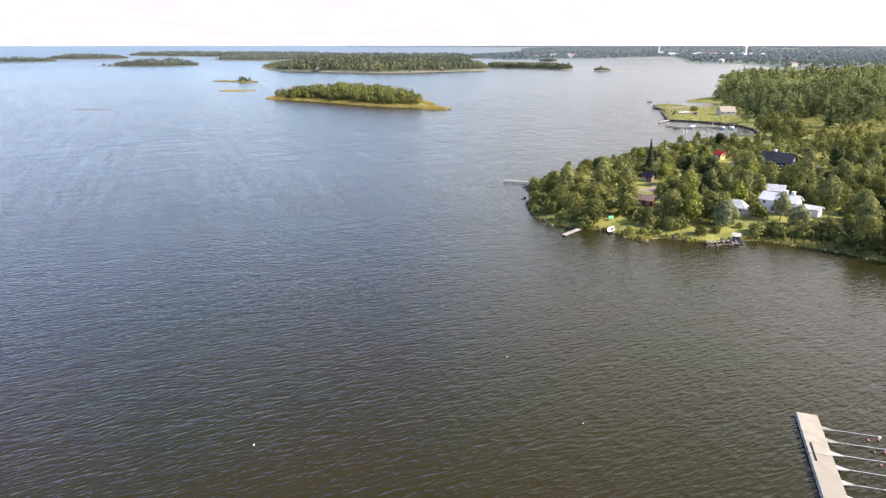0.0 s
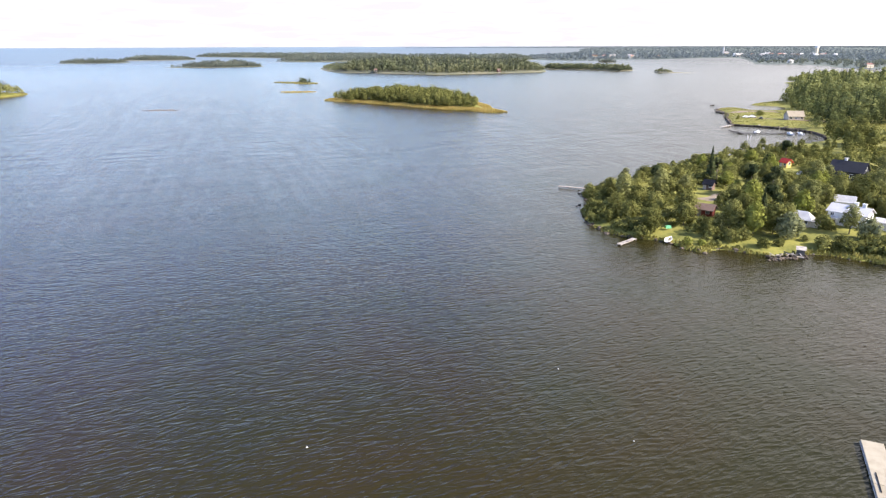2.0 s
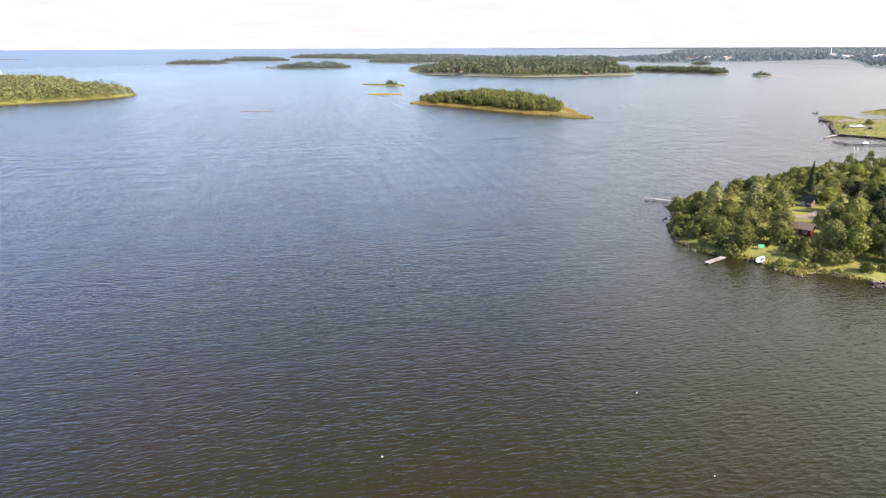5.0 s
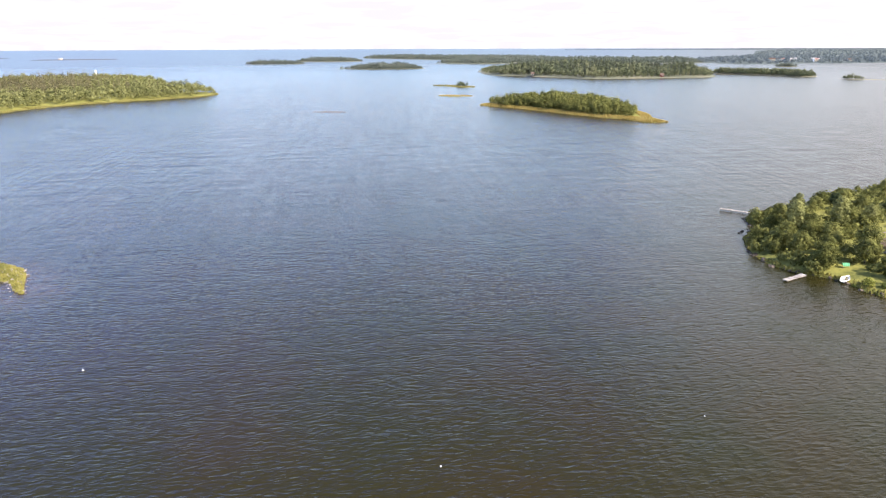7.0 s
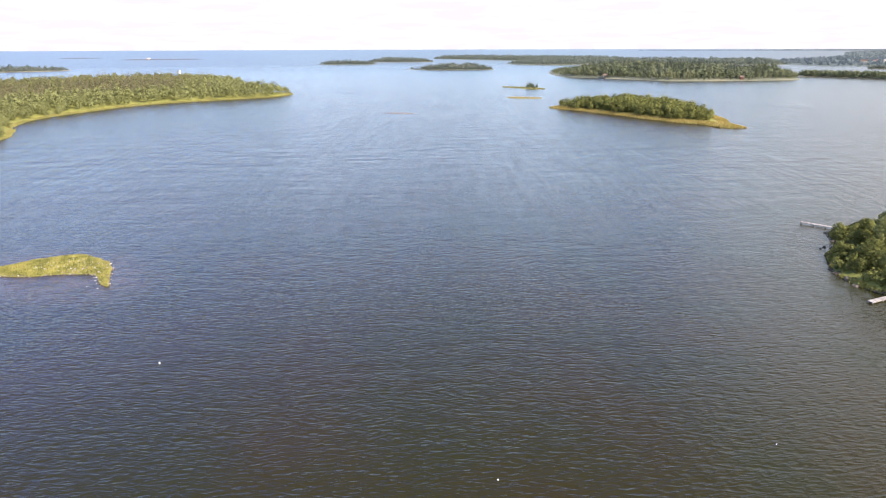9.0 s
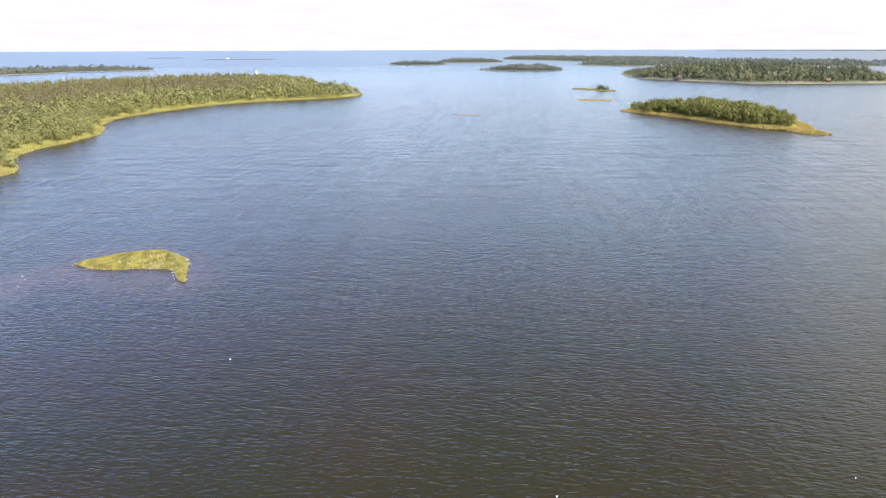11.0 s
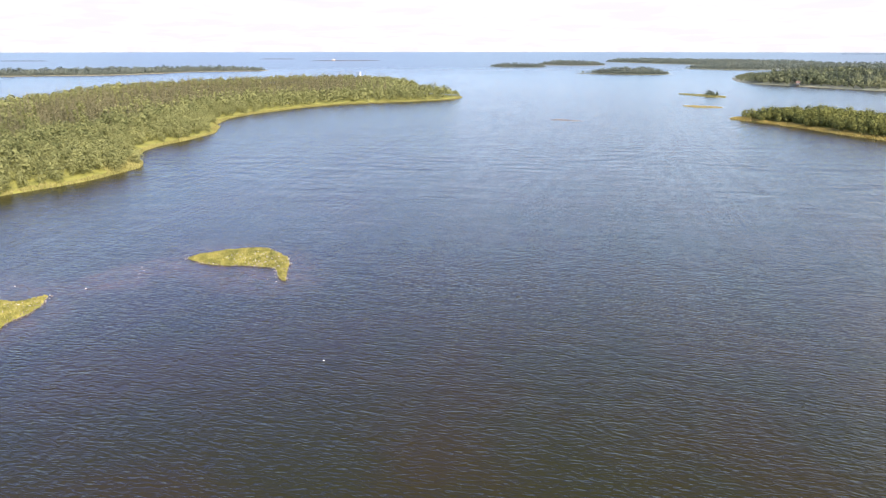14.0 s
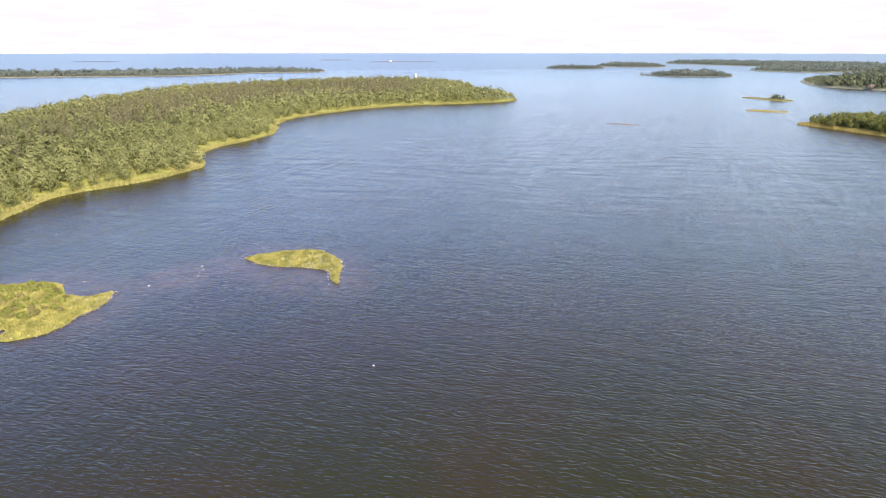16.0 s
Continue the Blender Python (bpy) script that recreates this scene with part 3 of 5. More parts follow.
BIG = Land([(-360, 1330), (-300, 1192), (-239, 1158), (-153, 1113), (-96, 1090), (-27, 1125), (25, 1158), (84, 1215), (60, 1420), (-60, 1560), (-220, 1640), (-330, 1600), (-380, 1450)], 3.0, 0.3, 3.0, 30.0)
BIG.ground(*BIG.span(12), [FAR_LAND], "big forested island with a pale shore")
LOW_LANDS = [
    (Land([(84, 1345), (130, 1318), (180, 1286), (224, 1236), (250, 1290), (205, 1345), (110, 1390)], 1.5, 0.1, 3, 30), 8, "narrow wooded point"),
    (Land([(-296, 852), (-268, 832), (-240, 818), (-228, 828), (-240, 842), (-268, 852)], 0.9, 0.06, 2.5, 12), 5, "tiny islet with one clump of trees"),
    (Land([(-230, 675), (-207, 660), (-189, 676), (-207, 686)], 0.6, 0.05, 2.5, 10), 4, "flat reef with rusty grass"),
    (Land([(258, 1190), (274, 1165), (300, 1160), (328, 1148), (332, 1156), (298, 1190)], 0.9, 0.05, 3, 20), 7, "tiny islet with a few trees"),
    (Land([(262, 1850), (288, 1835), (316, 1850), (290, 1880)], 0.9, 0.05, 3, 20), 7, "tiny distant islet with low bushes"),
    (Land([(-1228, 1770), (-1150, 1778), (-1080, 1822), (-1075, 1880), (-1160, 1860), (-1230, 1815)], 1.5, 0.1, 4, 40), 14, "low distant island"),
    (Land([(-1262, 2130), (-1150, 2110), (-1041, 2190), (-1060, 2260), (-1230, 2230)], 2.0, 0.1, 4, 40), 14, "low distant wooded island"),
    (Land([(-752, 1442), (-690, 1422), (-630, 1436), (-558, 1480), (-548, 1535), (-620, 1565), (-700, 1500)], 1.5, 0.08, 4, 30), 12, "low distant wooded island"),
    (Land([(-1310, 2800), (-1150, 2680), (-812, 2500), (-600, 2560), (-420, 2800), (-800, 3000), (-1250, 2950)], 5, 0.05, 6, 90), 35, "far wooded headland"),
    (Land([(-690, 2010), (-489, 1912), (-421, 2040), (-330, 2020), (-150, 2080), (60, 2120), (120, 2260), (40, 2480), (-350, 2520), (-620, 2300)], 5, 0.05, 6, 70), 25, "far wooded coast"),
    (Land([(-1660, 380), (-1560, 560), (-1480, 680), (-1490, 800), (-1535, 915), (-1570, 920), (-1640, 650), (-1780, 380), (-1760, 300)], 2, 0.08, 5, 60), 18, "low distant wooded island"),
    (Land([(-1650, 848), (-1560, 900), (-1500, 985), (-1462, 1072), (-1500, 1105), (-1600, 985), (-1690, 880)], 2, 0.08, 4, 40), 14, "low distant wooded island"),
    (Land([(-2420, 2060), (-2330, 2150), (-2228, 2300), (-2270, 2330), (-2380, 2220), (-2460, 2110)], 3.0, 0.12, 5, 60), 22, "low distant skerry"),
    (Land([(-2830, 2080), (-2730, 2180), (-2760, 2220), (-2860, 2120)], 3.0, 0.12, 5, 60), 22, "low distant skerry"),
    (Land([(-3270, 1060), (-3180, 1205), (-3220, 1220), (-3310, 1080)], 3.0, 0.12, 5, 60), 22, "low distant skerry"),
    (Land([(-266, 471), (-244, 475), (-240, 480), (-258, 480)], 0.16, 0.03, 2.0, 7), 3, "shoal of stones just breaking the water"),
]
for land, cell, label in LOW_LANDS:
    land.ground(*land.span(cell), [SHOAL if "shoal" in label or "skerry" in label else FAR_LAND], label)
FAR = Land([(104, 2211), (286, 2046), (400, 2190), (493, 2200), (720, 2420), (820, 2400), (640, 1760), (620, 1710), (594, 1632), (650, 1640), (708, 1624), (705, 1570), (695, 1490), (690, 1440), (690, 1360), (800, 1325), (880, 1300), (1150, 1000), (1900, 900), (3600, 2200),
            (3000, 3500), (1500, 4400), (600, 4400), (400, 3600), (120, 2800)], 3, 0.05, 6, 80)
FAR.ground(*FAR.span(45), [HAZE_TINT_FIELDS], "far wooded mainland with a small town")


def rim_coast():
    """A thin last coast near the horizon."""
    g = np.random.default_rng(3)
    a = np.linspace(radians(38), radians(98), 300)
    r = 4550.0
    top = 2 + 4 * np.clip((radians(97) - a) / 0.25, 0, 1) + 1.5 * fbm(a * 900, a * 0, 9.0)
    z0 = far_rise(np.array([r]))[0]
    v = np.concatenate([np.stack([rr * np.cos(a), rr * np.sin(a), z], -1) for rr, z in ((r, 0 * a + z0 - 4), (r + 30, z0 + top), (r + 160, z0 + top), (r + 200, 0 * a + z0 - 4))])
    n = len(a)
    f = np.concatenate([np.stack([np.arange(n - 1) + k * n, np.arange(n - 1) + 1 + k * n, np.arange(n - 1) + 1 + (k + 1) * n, np.arange(n - 1) + (k + 1) * n], -1) for k in range(3)])
    tagged(new("backdrop", mesh_of("backdrop", v, f, HAZE_BLUE_WOODS)), "thin wooded coast along the horizon", "coast", kind="structure")


rim_coast()

# ---- grassy islets near by ----
GRASSY = Land([(-161.5, 89), (-161, 95), (-157, 103.5), (-152, 108), (-142, 107), (-136, 104), (-131, 99), (-126, 94.5), (-129.5, 94.8), (-136, 98.6), (-143, 95.6), (-152, 90)], 0.9, 0.3, 1.0, 5.0)
GRASSY.ground(*GRASSY.span(0.8), [GRASS], "low grassy islet ringed by stones")
BUSHY = Land([(-188, 27), (-186, 36), (-177, 46), (-167, 45), (-162, 48), (-161, 53.5), (-154, 47.5), (-151, 42), (-148, 39), (-146, 34), (-147.2, 27.2), (-150.5, 26.6), (-154.5, 28.6), (-158, 23), (-166, 14), (-178, 14)], 1.3, 0.3, 1.0, 5.0)
BUSHY.ground(*BUSHY.span(0.8), [GRASS], "low grassy islet with bushes")


# ---- woods ----
def in_field(x, y):
    """The open meadow behind the gardens."""
    return (np.abs(y - 358 + 14 * fbm(x, y, 40)) < 36) & (x > 186) & (x < 300) & (fbm(x + 90, y, 9.0) < 0.36)


def low_growth(x, y):
    """Young low trees before the meadow."""
    return (y > 252) & (y < 345) & (x > y * (0.545 + 0.02 * math.sin(y * 0.13))) & (x < 262)


def woods():
    g = np.random.default_rng(21)
    # the long island: leafy near the shore, darker conifers inland and northward
    near = templates_for(1, 10.5, 9.6, 600, 0.61, 0.02)
    tops = templates_for(2, 10.5, 10.0, 370, 0.78, 0.30, 4)
    far = templates_for(4, 11.0, 9.4, 98, 1.35, 0.06, 4)
    x, y = scatter(g, -940, -220, -80, 830, 7.1)
    d = LONG.inside(x, y)
    r = np.hypot(x, y)
    keep = (d > 2.8 + 3 * fbm(x, y, 30)) & (d < np.where(r > 520, 150, 400)) & ((r < 520) | (g.random(len(x)) < 0.8)) & (y > -0.35 * (-x) + 60) & (np.hypot(x + 302, y - 159) > 10)
    x, y, d, r = x[keep], y[keep], d[keep], r[keep]
    z = LONG.height(x, y, d)
    con = (g.random(len(x)) < np.clip((d - 34) / 55, 0, 0.92) * np.clip((y - 20) / 170, 0.30, 1)) 
    edge = (d < 34) & (r < 620)
    sc = np.clip(0.66 + d / 70, 0.66, 1.0) * g.uniform(0.66, 1.25, len(x)) * np.where(con, 1.1, 1.0)
    for name, sel, tpl, leafy in (("forest", edge, near, 6), ("forest", ~edge & (r < 520), tops, 6), ("forest", ~edge & (r >= 520), far, 6)):
        k = np.where(con[sel] & (len(tpl) > 6), 6 + g.integers(0, max(1, len(tpl) - 6), sel.sum()), g.integers(0, 6, sel.sum()))
        forest(name, np.stack([x[sel], y[sel], z[sel], sc[sel], g.uniform(0, 6.28, sel.sum()), k], -1), tpl, [WOODS, WOODS_DARK], "dense mixed woodland of birch and spruce on the long island")
    # middle island
    tpl = templates_for(5, 8.2, 7.0, 250, 0.75, 0.02)
    x, y = scatter(g, -160, 10, 465, 612, 4.8)
    d = MID.inside(x, y)
    keep = (d > 4.5 + 4 * fbm(x, y, 14) + 7 * np.clip((x + 50) / 40, 0, 1)) & (x < -13)
    x, y, d = x[keep], y[keep], d[keep]
    n = len(x)
    forest("forest", np.stack([x, y, MID.height(x, y, d), np.clip(0.55 + d / 26, 0.55, 1.18) * g.uniform(0.70, 1.2, n) * (0.72 + 0.42 * np.sin(np.pi * np.clip((x + 152) / 142, 0, 1)) ** 0.8), g.uniform(0, 6.28, n), g.integers(0, 6, n)], -1), tpl, [LEAF], "dark leafy woods covering the middle islet")
    # big island
    tpl = templates_for(6, 14.0, 10.0, 80, 2.0, 0.0, 5)
    x, y = scatter(g, -390, 95, 1080, 1640, 8.0)
    d = BIG.inside(x, y)
    keep = (d > 5 + 5 * fbm(x, y, 50)) & (d < 140)
    x, y, d = x[keep], y[keep], d[keep]
    n = len(x)
    con = g.random(n) < np.clip((d - 12) / 40, 0, 0.7)
    k = np.where(con, 6 + g.integers(0, 5, n), g.integers(0, 6, n))
    forest("forest", np.stack([x, y, BIG.height(x, y, d), np.clip(0.42 + d / 50, 0.42, 1.1) * g.uniform(0.72, 1.25, n) * (1 + 0.3 * fbm(x, y, 60)) * np.clip((x + 345) / 70, 0.55, 1), g.uniform(0, 6.28, n), k], -1), tpl, [HAZE_TINT_WOODS, HAZE_TINT_NEEDLE], "tall mixed forest on the big island")
    # low lands further off
    tpl = templates_for(8, 11.0, 13.0, 46, 2.7, 0.0)
    rows, small = [], []
    for i, (land, cell, _) in enumerate(LOW_LANDS):
        if i in (2, 12, 13, 14, 15):
            continue
        (x0, y0), (x1, y1) = land.line.min(0), land.line.max(0)
        x, y = scatter(g, x0, x1, y0, y1, 14.0 if i in (8, 9) else 7.5 if i > 4 else 5.0)
        d = land.inside(x, y)
        keep = d > (6 if i not in (0, 1, 3, 4) else 3)
        if i == 1:
            keep &= (np.hypot(x + 248, y - 834) < 8) | ((x < -252) & (g.random(len(x)) < 0.35))
        if i == 3:
            keep &= np.hypot(x - 279, y - 1176) < 15
        if i == 7:
            keep &= (x > -712) | (g.random(len(x)) < 0.2)
        if i in (8, 9):
            keep &= d < 170
        x, y, d = x[keep], y[keep], d[keep]
        n = len(x)
        sc = np.clip(0.32 + d / 48, 0.35, 1.1) * g.uniform(0.6, 1.2, n)
        if i == 0:
            sc = g.uniform(0.55, 1.15, n) * np.clip(0.5 + d / 20, 0.5, 1)
        elif i == 1:
            sc = np.where(np.hypot(x + 250, y - 834) < 9, g.uniform(0.45, 0.72, n), g.uniform(0.15, 0.3, n))
        elif i == 3:
            sc = g.uniform(0.7, 1.1, n) * np.clip(1.0 - np.hypot(x - 279, y - 1176) / 25, 0.4, 1)
        elif i == 4:
            sc = g.uniform(0.4, 0.8, n)
        (rows if i not in (0, 1, 3) else small).append(np.stack([x, y, land.height(x, y, d), sc, g.uniform(0, 6.28, n), g.integers(0, 6, n)], -1))
    forest("forest", np.concatenate(rows), tpl, [HAZE_PALE_WOODS], "woodland tinted as hazy on the far islands")
    forest("forest", np.concatenate(small), templates_for(9, 9.5, 8.5, 90, 1.5, 0.0), [HAZE_TINT_WOODS], "small stands of trees on the points and islets")
    # far mainland
    tpl = templates_for(10, 12.0, 22.0, 24, 5.2, 0.0)
    x, y = scatter(g, 90, 3000, 950, 4300, 27.0)
    d = FAR.inside(x, y)
    keep = (d > 12) & (x < 0.95 * y) & (fbm(x, y, 300) > -0.42)
    x, y, d = x[keep], y[keep], d[keep]
    n = len(x)
    spots = np.stack([x, y, FAR.height(x, y, d), g.uniform(0.5, 1.0, n) * np.clip(1.15 - (np.hypot(x, y) - 1800) / 3000, 0.48, 1), g.uniform(0, 6.28, n), g.integers(0, 6, n)], -1)
    close = np.hypot(x, y) < 1950
    forest("forest", spots[close], templates_for(11, 11.0, 14.0, 40, 3.4, 0.0), [HAZE_PALE_WOODS], "woodland along the far waterside")
    forest("forest", spots[~close], tpl, [HAZE_BLUE_WOODS], "woodland tinted as hazy on the far mainland")
    # woods of the coast beyond the gardens
    near = templates_for(12, 11.5, 10.6, 360, 0.92, 0.02, 3)
    far = templates_for(13, 12.5, 10.8, 118, 1.6, 0.2, 3)
    x, y = scatter(g, 60, 900, 120, 1310, 7.9)
    d = COAST.inside(x, y)
    r = np.hypot(x, y)
    harbour = (y > 385) & (y < 520) & (x < 190 + 0.22 * (y - 400)) | ((y > 520) & (y < 600) & (x < 226))
    keep = (d > 4) & (y > 345) & (x < 0.80 * y + 15) & ~harbour & ~in_field(x, y) & ((r < 620) | (g.random(len(x)) < 0.7))
    x, y, d, r = x[keep], y[keep], d[keep], r[keep]
    n = len(x)
    stand = fbm(x, y, 70)
    sc = np.clip(0.55 + d / 60, 0.55, 1.0) * g.uniform(0.55, 1.32, n) * (1 + 0.40 * stand)
    con = g.random(n) < np.clip(0.28 + 0.9 * fbm(x + 300, y, 60), 0.05, 0.8)
    for sel, tpl in ((r < 620, near), (r >= 620, far)):
        k = np.where(con[sel], 6 + g.integers(0, 3, sel.sum()), g.integers(0, 6, sel.sum()))
        forest("forest", np.stack([x[sel], y[sel], COAST.height(x[sel], y[sel], d[sel]), sc[sel], g.uniform(0, 6.28, sel.sum()), k], -1), tpl, [COAST_WOODS, NEEDLE], "mixed woodland behind the gardens and the harbour")


woods()


# ---- reeds and sedge ----
def reeds():
    g = np.random.default_rng(31)
    for land, (x0, x1, y0, y1), gap, lo, hi, h, w, mat, label in (
            (LONG, (-560, -230, 0, 680), 0.9, -0.4, 3.4, 0.8, 0.8, REED, "belt of yellow-green reeds along the island shore"),
            (MID, (-165, 20, 460, 610), 1.1, -0.5, 9, 0.9, 1.0, REED_RUST, "belt of rusty yellow reeds round the islet"),
            (LONG, (-345, -285, 136, 182), 0.9, -0.5, 17, 0.8, 0.8, REED, "wide yellow reed bed on the little cape"),
            (LOW_LANDS[2][0], (-245, -180, 650, 695), 1.6, 1.5, 30, 0.5, 1.3, REED_RUST, "rusty grass on the reef"),
            (LOW_LANDS[1][0], (-305, -225, 812, 890), 2.2, 0, 30, 0.9, 2.0, REED, "yellow grass on the tiny islet"),
            (GRASSY, (-166, -122, 86, 112), 0.42, 0.1, 30, 0.32, 0.5, SEDGE, "yellow-green sedge covering the islet"),
            (BUSHY, (-190, -142, 8, 58), 0.45, 0.1, 30, 0.38, 0.5, SEDGE, "yellow-green sedge covering the islet"),
            (COAST, (15, 110, 120, 225), 0.7, -0.3, 2.0, 0.6, 0.6, SEDGE, "yellow grass and reeds along the garden shore"),
            (COAST, (135, 240, 385, 570), 1.9, 0.8, 60, 0.14, 1.5, ROUGH_GRASS, "rough grass on the harbour point"),
            (COAST, (185, 300, 318, 402), 1.9, 0, 300, 0.5, 1.3, ROUGH_GRASS, "rough uncut grass of the open meadow")):
        x, y = scatter(g, x0, x1, y0, y1, gap)
        d = land.inside(x, y)
        keep = (d > lo) & (d < hi + 5 * fbm(x, y, 20)) & (fbm(x, y, gap * 9) > -0.5)
        x, y, d = x[keep], y[keep], d[keep]
        reed_bed("reeds", x, y, np.maximum(land.height(x, y, d), 0.0), h, mat, label, w, g)


reeds()


# ---- garden trees on the peninsula ----
def ground_z(land, x, y):
    return float(land.height(np.array([x]), np.array([y]))[0])


class Stock:
    """Tree models; the first use takes the model itself, later ones are copies."""

    def __init__(self):
        self.models, self.used = {}, set()

    def put(self, key, x, y, z, scale, turn, group="", wide=0.0):
        ob = self.models[key]
        wide = wide or scale
        m = pose(x, y, z, 0, 0, turn) @ Matrix.Diagonal((wide, wide, scale, 1))
        if key in self.used:
            ob = copy_thing(ob, m)
        else:
            ob.matrix_basis = m
            self.used.add(key)
        return tagged(ob, group=group)


stock = Stock()
for k in range(4):
    stock.models["broad", k] = tree_model("tree", 100 + k, 10, 7.6 + 0.6 * k, "broad", LEAF, "dense green leafy tree in the shore gardens", 2300, 0.44, 0.04)
for k in range(3):
    stock.models["birch", k] = tree_model("tree", 120 + k, 11, 5.8 + 0.5 * k, "broad", LEAF_BIRCH, "slender birch with light green hanging foliage", 2000, 0.40, 0.08)
for k in range(2):
    stock.models["bright", k] = tree_model("tree", 140 + k, 9, 6.6, "broad", LEAF_BRIGHT, "round bright green leafy garden tree", 2200, 0.43, 0.05)
    stock.models["pine", k] = tree_model("tree", 150 + k, 11, 6.0, "pine", NEEDLE, "dark green pine with a bare trunk", 1700, 0.45)
    stock.models["spruce", k] = tree_model("tree", 160 + k, 12, 5.0, "spruce", NEEDLE, "dark conical spruce among the garden trees", 1800, 0.75)
    stock.models["bush", k] = tree_model("bush", 170 + k, 3.0, 4.2, "broad", LEAF, "low dense green bush by the shore", 600, 0.38, 0.0)
    stock.models["scrub", k] = tree_model("bush", 180 + k, 2.6, 3.8, "broad", LEAF_BRIGHT, "pale yellow-green bush on the islet", 600, 0.34, 0.0)
stock.models["willow", 0] = tree_model("tree", 190, 6.5, 6.6, "broad", LEAF_SILVER, "round silvery willow on the lawn", 3000, 0.40, 0.0)
for k in range(2):
    stock.models["dry", k] = tree_model("bush", 195 + k, 2.2, 4.0, "broad", LEAF_DRY, "dry tan and olive bush on the islet", 700, 0.30, 0.0)

# clearings: lawns, houses, the yard (x, y, half width, half depth)
CLEAR = [(92.5, 168.5, 9, 7.5), (84, 159.5, 11, 4.0), (79, 168, 5.5, 4.5), (75, 160.5, 4.5, 3.5), (122, 231.7, 11, 8), (114, 221, 4, 5), (107.5, 250, 5, 5), (105, 241, 4.5, 5), (68, 210, 4.5, 5),
         (68, 199, 8.5, 7), (64, 191, 6, 5), (56, 173, 5, 7.5), (54, 184, 4.5, 5), (58, 182, 5, 7), (61, 190, 5.5, 6), (27.5, 166, 3, 3.5), (99, 161, 5, 4), (84, 221, 3.5, 3.5), (82, 212, 4, 6), (133, 225, 3, 4), (98, 187, 5, 5), (95, 179, 5, 5), (100, 167, 5, 4), (46, 156, 4, 3.5),
         (80, 154, 15, 4.5), (75.5, 158, 6.5, 5), (32, 158, 2, 2.5), (70, 149, 4, 3), (108, 230, 2.6, 3), (45, 151, 5, 2.5), (89, 156, 8, 6), (43.5, 161.5, 3.2, 4.5), (86, 147, 9, 3.5)]


